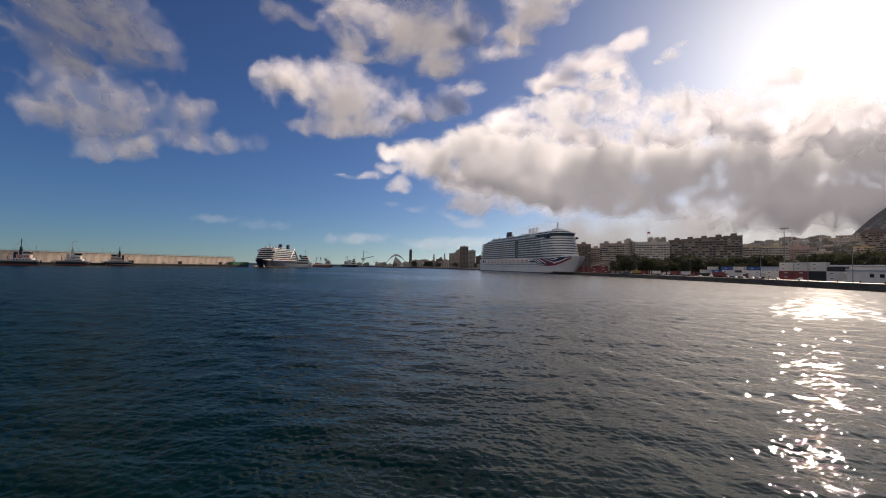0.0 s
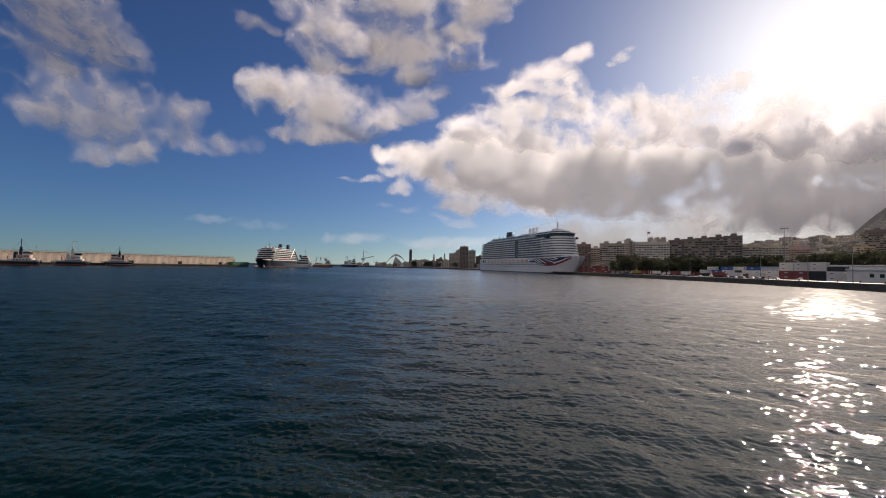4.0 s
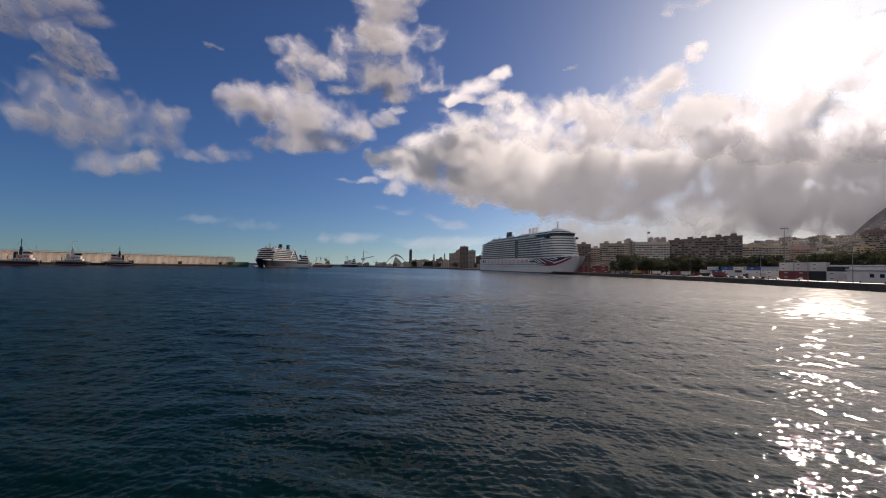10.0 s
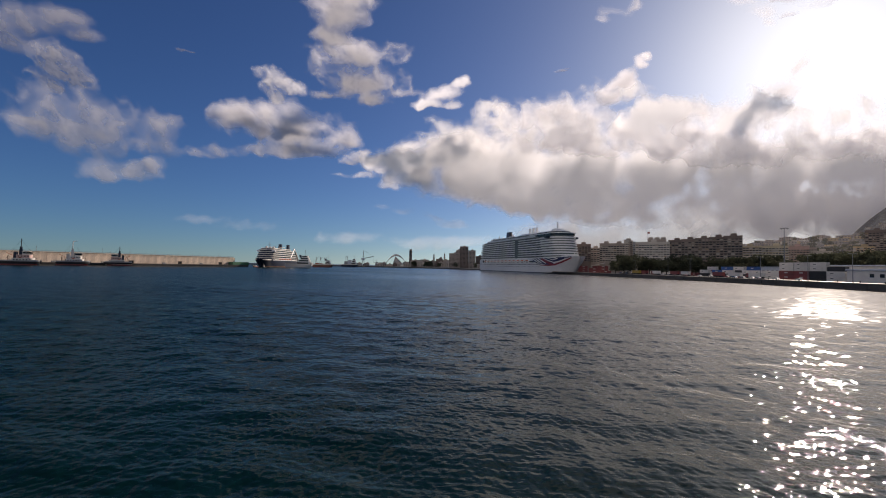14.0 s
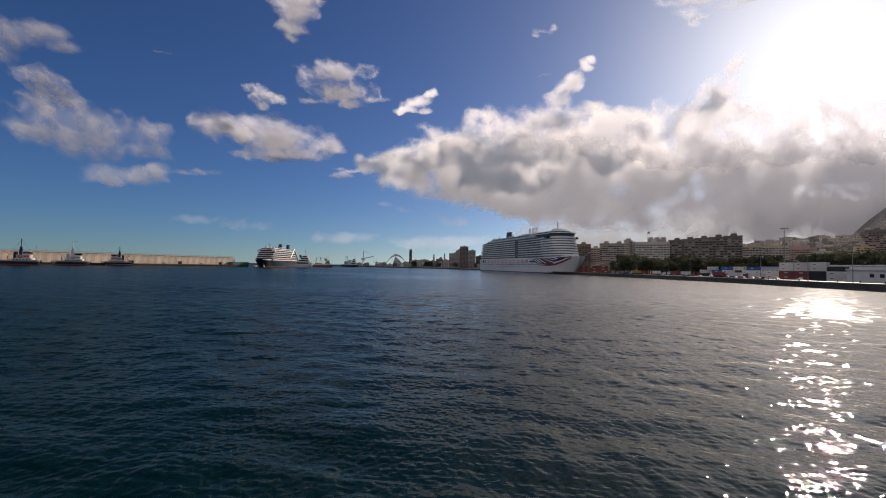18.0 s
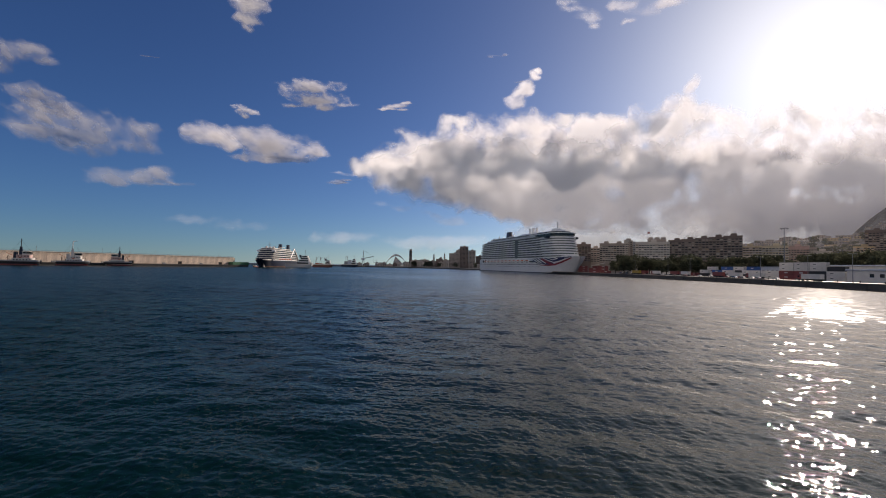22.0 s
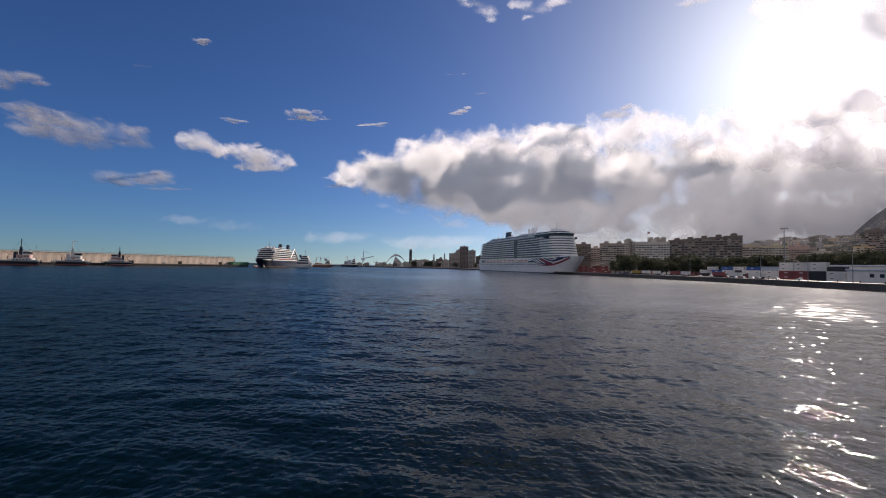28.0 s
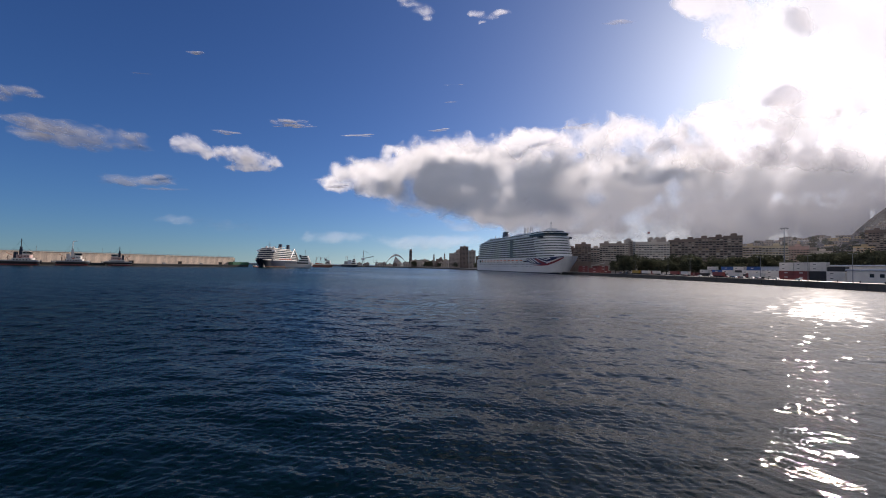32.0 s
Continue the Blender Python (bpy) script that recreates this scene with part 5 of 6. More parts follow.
small_ship("offshore_vessel", pose(-262, 955, 0, 0, 0, 8), 44, 11, 5.0, M_RUST, "rust-brown working vessel with white bridge and deck derricks", "work ship",
           [(4, 17, 5.0, 5.1, 8.4, 3), (5, 16, 4.6, 8.6, 11.6, 3), (7, 15, 4.0, 11.8, 14.6, 2.4)], [(6, 2, 14, 18, 1.2)], [(10, 14.6, 27, 0.25), (-20, 5, 17, 0.2)], offshore_extras, 3.0, stripe=M_RED)


def drill_extras(root):
    part("module", boxes((-16, -6, -6, 6, 6, 16), bevel=0.3), M_GREY, root)
    part("module", boxes((-5, 4, -6, 6, 6, 20), bevel=0.3), M_SHIPG, root)
    part("frame_tower", tubes(((-12, -3, 16), (-12, -3, 30), 0.5), ((-8, 3, 16), (-8, 3, 30), 0.5), ((-12, -3, 23), (-8, 3, 23), 0.35), ((-12, -3, 29.6), (-8, 3, 29.6), 0.35)), M_STEEL, root)


small_ship("supply_ship", pose(-270, 1270, 0, 0, 0, 4), 48, 12, 6, M_NAVY, "grey block-like supply ship far across the harbour", "supply ship",
           [(4, 19, 5.4, 6.2, 12, 3), (6, 17, 5, 12.2, 18, 3), (8, 15, 4.2, 18.2, 22.5, 2)], [], [(11, 22, 33, 0.3)], drill_extras, 3.0)


def harbour_crane(m):
    root = thing("harbour_crane", m, "tall pale lattice dock crane with a raised boom", "crane", "dock cranes")
    for x in (-4, 4):
        for y in (-4, 4):
            part("leg", tubes(((x, y, 0), (x * 0.4, y * 0.4, 18), 0.55)), M_STEEL, root)
    part("machine_house", boxes((-6, 4, -3, 3, 18, 24), bevel=0.3), M_SHIPG, root)
    mast = [((-1, 0, 24), (0, 0, 48), 0.5), ((1.5, 0, 24), (0, 0, 48), 0.5)] + [((-1 + k * 0.2, 0, 26 + 4 * k), (1.4 - k * 0.25, 0, 28 + 4 * k), 0.25) for k in range(5)]
    part("mast", tubes(*mast), M_STEEL, root)
    boom = [((3, 0, 22), (32, 0, 30), 0.45), ((3, 0, 24.4), (32, 0, 30.6), 0.4)] + [((5 + 4 * k, 0, 22.6 + 1.1 * k), (7 + 4 * k, 0, 25.1 + 0.9 * k), 0.2) for k in range(6)]
    part("boom", tubes(*boom), M_STEEL, root)
    part("cable", tubes(((0, 0, 48), (32, 0, 30.4), 0.12), ((30, 0, 30), (30, 0, 12), 0.1)), M_BLACK, root)
    return root


CRANE = harbour_crane(pose(-246, 1348, 3.2, 0, 0, 4))
copy_thing(CRANE, pose(-212, 1400, 3.2, 0, 0, 150) @ Matrix.Scale(0.45, 4))


def tug(m, hull, label, house_mat, stack_mat, mast_h, L=30.0, arm=False, upper_mat=M_WHITE):
    root = thing("tugboat", m, label, "tugboat", "tugs along the breakwater")
    bm, half = hull_mesh(L, 9.6, 3.2, rake=2.5, n=22, full=0.34, sheer=1.6, flare=0.2)
    part("hull", bm, hull, root)
    part("fender", boxless(None, 0, 0, lambda x, z: half(x, 3.2) + 0.25, L, 0.4), M_BLACK, root, "black rubber fender", m=pose(0, 0, 2.3))
    part("bow_fender", ball((L / 2 - 0.6, 0, 3.6), 1, 0.9, 2.6, 1.0), M_BLACK, root, smooth=True)
    part("boot_stripe", boxless(None, 0, 0, half, L, 2.5), M_RED, root, "red waterline stripe")
    part("forecastle", boxless(deck_outline(4.0, L / 2 - 1.5, 4.0, 5), 3.2, 5.2), house_mat, root)
    part("deckhouse", boxless(deck_outline(-6.5, 9.0, 3.9, 3.4), 3.3, 6.8), house_mat, root)
    for k in range(6):
        part("cabin_window", boxes((-5.4 + 2.2 * k, -4.3 + 2.2 * k, -3.97, 3.97, 4.9, 5.7)), M_GLASS, root)
    part("upper_house", boxless(deck_outline(-3.6, 7.2, 3.2, 2.8), 6.8, 9.9), upper_mat, root)
    for k in range(4):
        part("upper_window", boxes((-2.6 + 2.2 * k, -1.4 + 2.2 * k, -3.27, 3.27, 8.1, 9.0)), M_GLASS, root)
    part("aft_gantry", tubes(((-9.5, -2.6, 3.2), (-9.5, -2.2, 8.4), 0.22), ((-9.5, 2.6, 3.2), (-9.5, 2.2, 8.4), 0.22), ((-9.5, -2.4, 8.4), (-9.5, 2.4, 8.4), 0.22)), M_RUST, root, "rusty towing gantry")
    part("deck_crane", tubes(((-6.6, 2.6, 3.2), (-6.6, 2.6, 9.2), 0.28), ((-6.6, 2.6, 9.0), (-11.4, 2.2, 11.6), 0.2)), M_ORANGE, root, "orange deck crane")
    part("life_raft", tubes(((-1.6, -3.2, 7.3), (0.2, -3.2, 7.3), 0.45), ((-1.6, 3.2, 7.3), (0.2, 3.2, 7.3), 0.45)), M_ORANGE, root, "orange life raft drum")
    wheelhouse = part("wheelhouse", boxless(deck_outline(0.4, 5.6, 2.5, 2.2), 9.9, 13.0), M_WHITE, root)
    part("wheelhouse_window", boxless(deck_outline(0.7, 5.7, 2.56, 2.2), 11.0, 12.4), M_GLASS, wheelhouse, "dark wheelhouse windows")
    part("roof", boxless(deck_outline(0, 6.0, 2.8, 2.3), 13.0, 13.3), M_WHITE, root)
    for s in (-1, 1):
        part("funnel", boxes((-5.6, -3.4, min(s * 1.3, s * 2.7), max(s * 1.3, s * 2.7), 6.8, 12.4), bevel=0.2), stack_mat, root, "tall exhaust stack")
    part("mast", tubes(((-1, 0, 9.5), (-1, 0, mast_h), 0.3), ((-1, -1.6, mast_h - 3), (-1, 1.6, mast_h - 3), 0.14), ((-1, -1.0, mast_h - 1.4), (-1, 1.0, mast_h - 1.4), 0.12)), M_WHITE if arm else M_BLACK, root)
    part("mast_tower", boxes((-2.2, 0.2, -0.9, 0.9, 9.9, 15.2), (-1.9, -0.1, -0.6, 0.6, 15.2, 17.4), bevel=0.1), stack_mat, root, "narrow mast tower")
    part("radar", boxes((-1.2, -0.8, -1.9, 1.9, 17.6, 17.95)), M_BLACK, root)
    part("rigging", tubes(((-1, 0, mast_h - 1), (L / 2 - 3, 0, 5), 0.06), ((-1, 0, mast_h - 1), (-L / 2 + 2, 0, 4.5), 0.06)), M_BLACK, root)
    if arm:
        part("fire_monitor", tubes(((-1, 0, mast_h), (2.6, 0, mast_h + 0.8), 0.3)), M_WHITE, root)
    part("towing_winch", tubes(((-8, -1.6, 4.2), (-8, 1.6, 4.2), 0.9), n=14), M_STEEL, root)
    part("tow_bitt", boxes((-11, -10.6, -1.4, 1.4, 3, 4.8)), M_STEEL, root)
    for k in range(7):
        for s in (-1, 1):
            x = -12 + k * 3.6
            part("tyre", tubes(((x, s * (half(x, 2) + 0.1), 1.9), (x, s * (half(x, 2) + 0.45), 1.9), 0.55), n=12), M_BLACK, root)
    part("bulwark", boxless(None, 0, 0, lambda x, z: half(x, 3.2) - 0.1, L, 0.6), M_GREY, root, m=pose(0, 0, 3.6))
    return root


tug(pose(-396, 410, 0, 0, 0, 32), M_NAVY, "dark-hulled harbour tug with rosy white house and tall mast", M_WHITE, M_NAVY, 25.0, 28, False, M_ROSE)
tug(pose(-396, 467, 0, 0, 0, 48), M_NAVY, "dark-hulled tug with white wheelhouse and pale fire mast", M_WHITE, M_WHITE, 25.5, 29, True)
tug(pose(-386, 518, 0, 0, 0, 216), M_WHITE, "white-hulled tug with dark stacks moored by the wall", M_WHITE, M_NAVY, 22.5, 27, False, M_ROSE)


def launch(m, hull, label):
    root = thing("motor_launch", m, label, "boat", "small boats in the harbour")
    bm, half = hull_mesh(9.0, 2.8, 1.1, rake=1.2, n=16, full=0.4, sheer=0.5, draft=0.5)
    part("hull", bm, hull, root)
    cabin = part("cabin", boxless(deck_outline(-1.6, 1.8, 1.0, 0.9), 1.0, 2.9), M_WHITE, root)
    part("cabin_window", boxless(deck_outline(-1.3, 1.86, 1.04, 0.9), 1.9, 2.5), M_GLASS, cabin)
    part("mast", tubes(((-0.4, 0, 2.9), (-0.4, 0, 5.6), 0.09), ((-0.4, -0.7, 4.6), (-0.4, 0.7, 4.6), 0.06)), M_WHITE, root)
    part("rail", tubes(((1.9, 0.7, 1.1), (1.9, 0.7, 1.9), 0.04), ((1.9, -0.7, 1.1), (1.9, -0.7, 1.9), 0.04), ((1.9, -0.7, 1.9), (1.9, 0.7, 1.9), 0.04)), M_STEEL, root)


launch(pose(-272, 663, 0, 0, 0, -70), M_WHITE, "small white motor launch lying off the expedition ship")
launch(pose(-287, 668, 0, 0, 0, -110), M_ORANGE, "small orange-hulled launch lying off the expedition ship")


# ---- town ----
M_CREAM = mat("cream_render", (0.52, 0.45, 0.38), 0.9, 0, 0.18, 0.08, 0.02, random_tint=0.12)
M_BEIGE = mat("beige_render", (0.36, 0.30, 0.26), 0.9, 0, 0.18, 0.08, 0.02, random_tint=0.12)
M_BROWN = mat("brown_render", (0.22, 0.165, 0.14), 0.9, 0, 0.2, 0.08, 0.02, random_tint=0.15)
M_PALE = mat("pale_render", (0.64, 0.575, 0.51), 0.9, 0, 0.15, 0.08, 0.02, random_tint=0.12)
M_OCHRE = mat("ochre_render", (0.55, 0.40, 0.24), 0.9, 0, 0.18, 0.08, 0.02, random_tint=0.15)
M_YELLOW = mat("yellow_render", (0.58, 0.48, 0.33), 0.9, 0, 0.18, 0.08, 0.02, random_tint=0.1)
M_TILEW = mat("rosy_render", (0.46, 0.31, 0.27), 0.9, 0, 0.18, 0.08, 0.02, random_tint=0.1)
M_TILE = mat("clay_roof", (0.22, 0.10, 0.07), 0.9, 0, 0.25, 0.2, 0.05)
M_TRUNK = mat("tree_bark", (0.07, 0.055, 0.04), 0.95, 0, 0.3, 1.0, 0.05)
M_LEAF = mat("dark_foliage", (0.08, 0.085, 0.055), 1.0, 0, 0.35, 0.35, random_tint=0.25, island=0.35, spec=0.0)


def let_light_through(m, amount):
    """Leaves lit from behind glow with the light that soaks through them."""
    nt = m.node_tree
    b, thin, mix = nt.nodes["Principled BSDF"], nt.nodes.new("ShaderNodeBsdfTranslucent"), nt.nodes.new("ShaderNodeMixShader")
    mix.inputs[0].default_value = amount
    nt.links.new(b.inputs["Base Color"].links[0].from_socket, thin.inputs["Color"])
    nt.links.new(b.outputs[0], mix.inputs[1])
    nt.links.new(thin.outputs[0], mix.inputs[2])
    nt.links.new(mix.outputs[0], nt.nodes["Material Output"].inputs["Surface"])


let_light_through(M_LEAF, 0.4)

M_SHUTTER = mat("faded_roller_shutter", (0.38, 0.34, 0.29), 0.8, 0, 0.2, 0.3, random_tint=0.35)
M_AWNING = mat("faded_awning_cloth", (0.30, 0.22, 0.15), 0.9, 0, 0.25, 0.3, random_tint=0.5)
WINDOW_MESHES = {}
WIN_RS = random.Random(77)
M_PARA_BROWN = mat("tan_parapet_render", (0.31, 0.245, 0.21), 0.9, 0, 0.2, 0.08, 0.02, random_tint=0.15)
M_PARA = {M_BROWN.name: M_PARA_BROWN, M_BEIGE.name: M_CREAM, M_CREAM.name: M_PALE, M_PALE.name: M_PALE, M_OCHRE.name: M_CREAM, M_YELLOW.name: M_PALE, M_GREY.name: M_GREY, M_TILEW.name: M_BEIGE}


def shared_box(key, material, *dims):
    if key not in WINDOW_MESHES:
        WINDOW_MESHES[key] = finish(boxes(*dims), key[0], material)
    return WINDOW_MESHES[key]


def apartments(m, w, d, h, wall, bays, label, style="balcony", from_z=0.0, roof=2, storey=3.1, category="apartment building", group="town buildings"):
    """A block w wide, d deep, h high, front at local -y; storeys below from_z, hidden by trees, stay plain."""
    root = thing("apartment_building", m, label, category, group)
    part("wall", boxes((-w / 2, w / 2, 0, d, -4, h)), wall, root)
    n = int(h / storey)
    bw = w / bays
    for k in range(n):
        z = k * storey
        if z < from_z:
            continue
        if style != "plain":
            part("floor_slab", shared_box(("floor_slab", wall.name, w), wall, (-w / 2 - 0.1, w / 2 + 0.1, -1.5, 0.1, 0, 0.3)), wall, root, m=pose(0, 0, z))
            part("parapet", shared_box(("parapet", wall.name, w), M_PARA[wall.name], (-w / 2 - 0.1, w / 2 + 0.1, -1.55, -1.35, 0.3, 1.2)), wall, root, m=pose(0, 0, z))
        for b in range(bays):
            x = -w / 2 + bw * (b + 0.5)
            ww = bw * {"balcony": 0.36, "grid": 0.40, "plain": 0.24}[style]
            low = 0.4 if style != "plain" else 0.9
            part("window", shared_box(("window", round(ww, 2), style), M_GLASS, (-ww, ww, -0.08, 0.12, low, 2.5)), M_GLASS, root, m=pose(x, 0, z))
            if style != "plain" and WIN_RS.random() < 0.22:
                drop = WIN_RS.choice((1.2, 1.7))
                part("shutter", shared_box(("shutter", round(ww, 2), drop), M_SHUTTER, (-ww, ww * WIN_RS.choice((0.0, 1.0)), -0.16, -0.09, drop - 0.4, 2.52)), M_SHUTTER, root, m=pose(x, 0, z))
    if style == "grid":
        for b in range(bays + 1):
            part("pier", shared_box(("pier", wall.name, h), wall, (-0.28, 0.28, -1.7, 0, from_z, h)), wall, root, m=pose(-w / 2 + bw * b, 0, 0))
    if style != "plain" and w > 18:
        # balconies glazed or walled in by their owners, and awnings let down over others
        for k in range(int(from_z / storey) + 1, n):
            for b in range(bays):
                x, roll = -w / 2 + bw * (b + 0.5), WIN_RS.random()
                if roll < 0.13:
                    part("balcony_infill", shared_box(("balcony_infill", round(bw, 1), roll < 0.06), M_PARA[wall.name] if roll < 0.06 else M_SHUTTER, (-bw * 0.47, bw * 0.47, -1.5, -1.3, 1.2, 3.0)), wall, root, m=pose(x, 0, k * storey))
                elif roll < 0.20:
                    part("awning", shared_box(("awning", round(bw, 1), 1), M_AWNING, (-bw * 0.44, bw * 0.44, -1.75, -1.58, 1.5, 2.9)), wall, root, m=pose(x, 0, k * storey))
    part("roof_parapet", boxes((-w / 2 - 0.2, w / 2 + 0.2, -0.3, 0, h, h + 1.1), (-w / 2 - 0.2, w / 2 + 0.2, d, d + 0.3, h, h + 1.1), (-w / 2 - 0.2, -w / 2, 0, d, h, h + 1.1), (w / 2, w / 2 + 0.2, 0, d, h, h + 1.1)), wall, root)
    for r in range(roof):
        x = -w / 2 + w * (r + 0.55) / roof
        room = part("roof_house", boxes((x - 3.6, x + 3.2, d * 0.2, d * 0.65, h, h + 4.2), bevel=0.5), wall, root)
        part("antenna", tubes(((x + 1, d * 0.4, h + 3), (x + 1, d * 0.4, h + 7), 0.09)), M_STEEL, room)
    return root


def facing(x, y, z=0.0, turn=0.0):
    """Pose at (x, y) with local -y turned straight to the camera, to fit its view."""
    return pose(x, y, z, 0, 0, -math.degrees(math.atan2(x, y)) + turn)


def town():
    G = 3.2
    # long waterfront blocks
    apartments(facing(255, 655, G), 36, 14, 43, M_BEIGE, 9, "beige mid-rise apartment block with balconies", from_z=14)
    apartments(facing(270, 640, G), 6, 12, 45, M_CREAM, 3, "narrow cream stair tower between blocks", "plain", from_z=14, roof=1)
    apartments(facing(277, 650, G), 12, 12, 47.5, M_BEIGE, 3, "narrow beige apartment tower with roof room", "plain", from_z=14, roof=1)
    apartments(facing(293, 668, G), 11, 12, 44, M_GREY, 4, "grey apartment block between towers", from_z=14, roof=1)
    apartments(facing(289, 600, G), 42, 15, 43, M_PALE, 12, "pale apartment block with a grid of balconies", "grid", from_z=14, roof=1)
    apartments(facing(306, 622, G), 24, 12, 48, M_BEIGE, 7, "beige penthouse block with roof masts", from_z=30, roof=3)
    for x, y, w, h, mt in ((262, 720, 22, 33, M_BEIGE), (300, 705, 20, 38, M_BEIGE), (222, 690, 24, 43, M_BROWN), (245, 700, 24, 38, M_CREAM), (234, 740, 30, 36, M_BEIGE)):
        apartments(facing(x, y, G), w, 10, h, mt, 5, "mid-rise block behind the waterfront", from_z=14, roof=1)
    for k in range(5):
        apartments(facing(318 + 10.6 * k, 592 - 13 * k, G), 19.6, 15, 45.5 + 0.8 * k, M_BROWN, 5, "long stepped brown apartment block with deep balconies", from_z=16, roof=1)
    # paler blocks further inland
    for x, y, w, h, mt, b in ((400, 568, 27, 38, M_YELLOW, 8), (428, 560, 27, 38.5, M_YELLOW, 8), (456, 600, 20, 34, M_CREAM, 6), (480, 590, 26, 40, M_TILEW, 8), (505, 580, 22, 34, M_CREAM, 6), (535, 640, 24, 42, M_BEIGE, 7), (600, 620, 22, 44, M_OCHRE, 6), (648, 650, 24, 71, M_BROWN, 6), (690, 650, 24, 66, M_BROWN, 7)):
        apartments(facing(x, y, G), w, 13, h, mt, b, "inland apartment block in warm render", from_z=12, roof=1)
    # blocks glimpsed beyond the cruise ship's bow
    for x, y, w, h, mt in ((205, 700, 16, 37, M_BROWN), (225, 760, 20, 40, M_BEIGE), (246, 800, 22, 42, M_BROWN)):
        apartments(facing(x, y, G), w, 12, h, mt, 5, "brown apartment block behind the quay", from_z=10, roof=1)
    # low quarters along the harbour head
    rs = random.Random(21)
    for k in range(30):
        x = -330 + 15.5 * k + rs.uniform(-4, 4)
        y = 1470 + rs.uniform(0, 140) + max(0, -x) * 0.25
        apartments(facing(x, y, G), rs.uniform(12, 22), 12, rs.uniform(9, 22) * (0.6 if x < -150 else 1), rs.choice((M_BEIGE, M_CREAM, M_PALE, M_BROWN)), 3, "low harbour-side building far across the water", "plain", roof=1, storey=4.2)
    # skyline beyond the harbour head
    for x, y, w, h, mt, b in ((38, 1450, 34, 47, M_BEIGE, 8), (70, 1440, 28, 70, M_BROWN, 6), (54, 1500, 18, 60, M_BEIGE, 4), (97, 1450, 24, 58, M_BEIGE, 5), (-104, 1640, 34, 24, M_BEIGE, 7), (-70, 1650, 30, 27, M_CREAM, 6), (-40, 1620, 30, 22, M_BEIGE, 6), (-12, 1600, 26, 30, M_BROWN, 6), (12, 1560, 24, 26, M_CREAM, 5), (-8, 1700, 12, 36, M_BEIGE, 3), (125, 1480, 26, 40, M_BROWN, 6), (-130, 1720, 30, 18, M_PALE, 6)):
        apartments(facing(x, y, G), w, 14, h, mt, b, "distant city block across the harbour", "plain", roof=1, storey=4.2)
    tower = thing("tower", facing(-126, 1700, G), "slim dark twin-faced high-rise tower", "tower", "town buildings")
    part("shaft", boxes((-5.5, 5.5, 0, 10, 0, 62), bevel=0.4), M_BROWN, tower)
    part("crown", boxes((-4.5, 4.5, 1, 9, 62, 68), bevel=0.8), M_BROWN, tower)
    for k in range(14):
        part("window_band", boxes((-4.8, 4.8, -0.15, 0.1, 4 + 4.1 * k, 6.4 + 4.1 * k)), M_GLASS, tower)
    for x, y, hh in ((-32, 1560, 46), (6, 1540, 48)):
        church = thing("church_tower", facing(x, y, G), "slender pale church tower", "church tower", "town buildings")
        part("shaft", boxes((-3, 3, 0, 6, 0, hh - 10)), M_CREAM, church)
        part("belfry", boxes((-2.4, 2.4, 0.6, 5.4, hh - 10, hh - 4)), M_PALE, church)
        b2 = bmesh.new()
        tube(b2, (0, 3, hh - 4), (0, 3, hh + 3), 2.4, 0.1, 8)
        part("spire", b2, M_TILE, church)
    # opera house: a white wing arching over a shell
    hall = thing("concert_hall", facing(-176, 1600, G, 0), "white concrete concert hall with a sweeping arched wing", "concert hall", "town buildings")
    b2 = bmesh.new()
    prev = None
    for i in range(25):
        a = i / 24
        x = -36 + 74 * a
        z = 5 + 33 * math.sin(min(1, a * 1.04) * math.pi * 0.86) ** 0.9
        w = 1.2 + 5.0 * math.sin(a * math.pi) ** 0.7
        th = 1.2 + 6.0 * math.sin(a * math.pi) ** 1.2
        row = [b2.verts.new(p) for p in ((x, -w, z), (x, w, z), (x, w * 0.7, z + th), (x, -w * 0.7, z + th))]
        if prev:
            for j in range(4):
                b2.faces.new((prev[j], prev[(j + 1) % 4], row[(j + 1) % 4], row[j]))
        prev = row
    part("wing", b2, M_WHITE, hall, "sweeping white concrete wing", smooth=True)
    b2 = bmesh.new()
    tube(b2, (10, 4, 3), (2, 2, 36), 22, 0.6, 20)
    part("shell", b2, M_PALE, hall, "pale tiled pointed shell", smooth=True)
    part("plinth", boxes((-46, 44, -18, 20, -1, 4)), M_CONC, hall)


town()


def houses():
    """Small hillside houses, each with walls, a flat or tiled roof, and windows."""
    protos = []
    for i, mt in enumerate((M_PALE, M_CREAM, M_BEIGE, M_OCHRE)):
        w, d, h = 9 + 2.5 * i, 9, 6.4 + 3.1 * (i % 3)
        p = thing("house", pose(520 + 30 * i, 900, HILL_Z(520 + 30 * i, 900)), "small rendered hillside house with dark windows", "house", "houses on the hillside")
        part("wall", boxes((-w / 2, w / 2, 0, d, -8, h)), mt, p)
        part("roof", boxes((-w / 2 - 0.3, w / 2 + 0.3, -0.3, d + 0.3, h, h + 0.6)), M_TILE if i == 1 else mt, p)
        panes = [(-w / 2 + w * (b + 0.5) / 3 - 0.8, -w / 2 + w * (b + 0.5) / 3 + 0.8, -0.1, 0.1, 3.1 * k + 0.8, 3.1 * k + 2.3) for k in range(int(h / 3.1)) for b in range(3)]
        tagged(part("window_rows", boxes(*panes), M_GLASS, p), kind="stuff")
        protos.append(p)
    rs = random.Random(5)
    for i in range(250):
        y = rs.uniform(680, 1250)
        x = y * rs.uniform(0.66, 1.05)
        copy_thing(protos[i % 4], facing(x, y, HILL_Z(x, y), rs.uniform(-25, 25)))


houses()


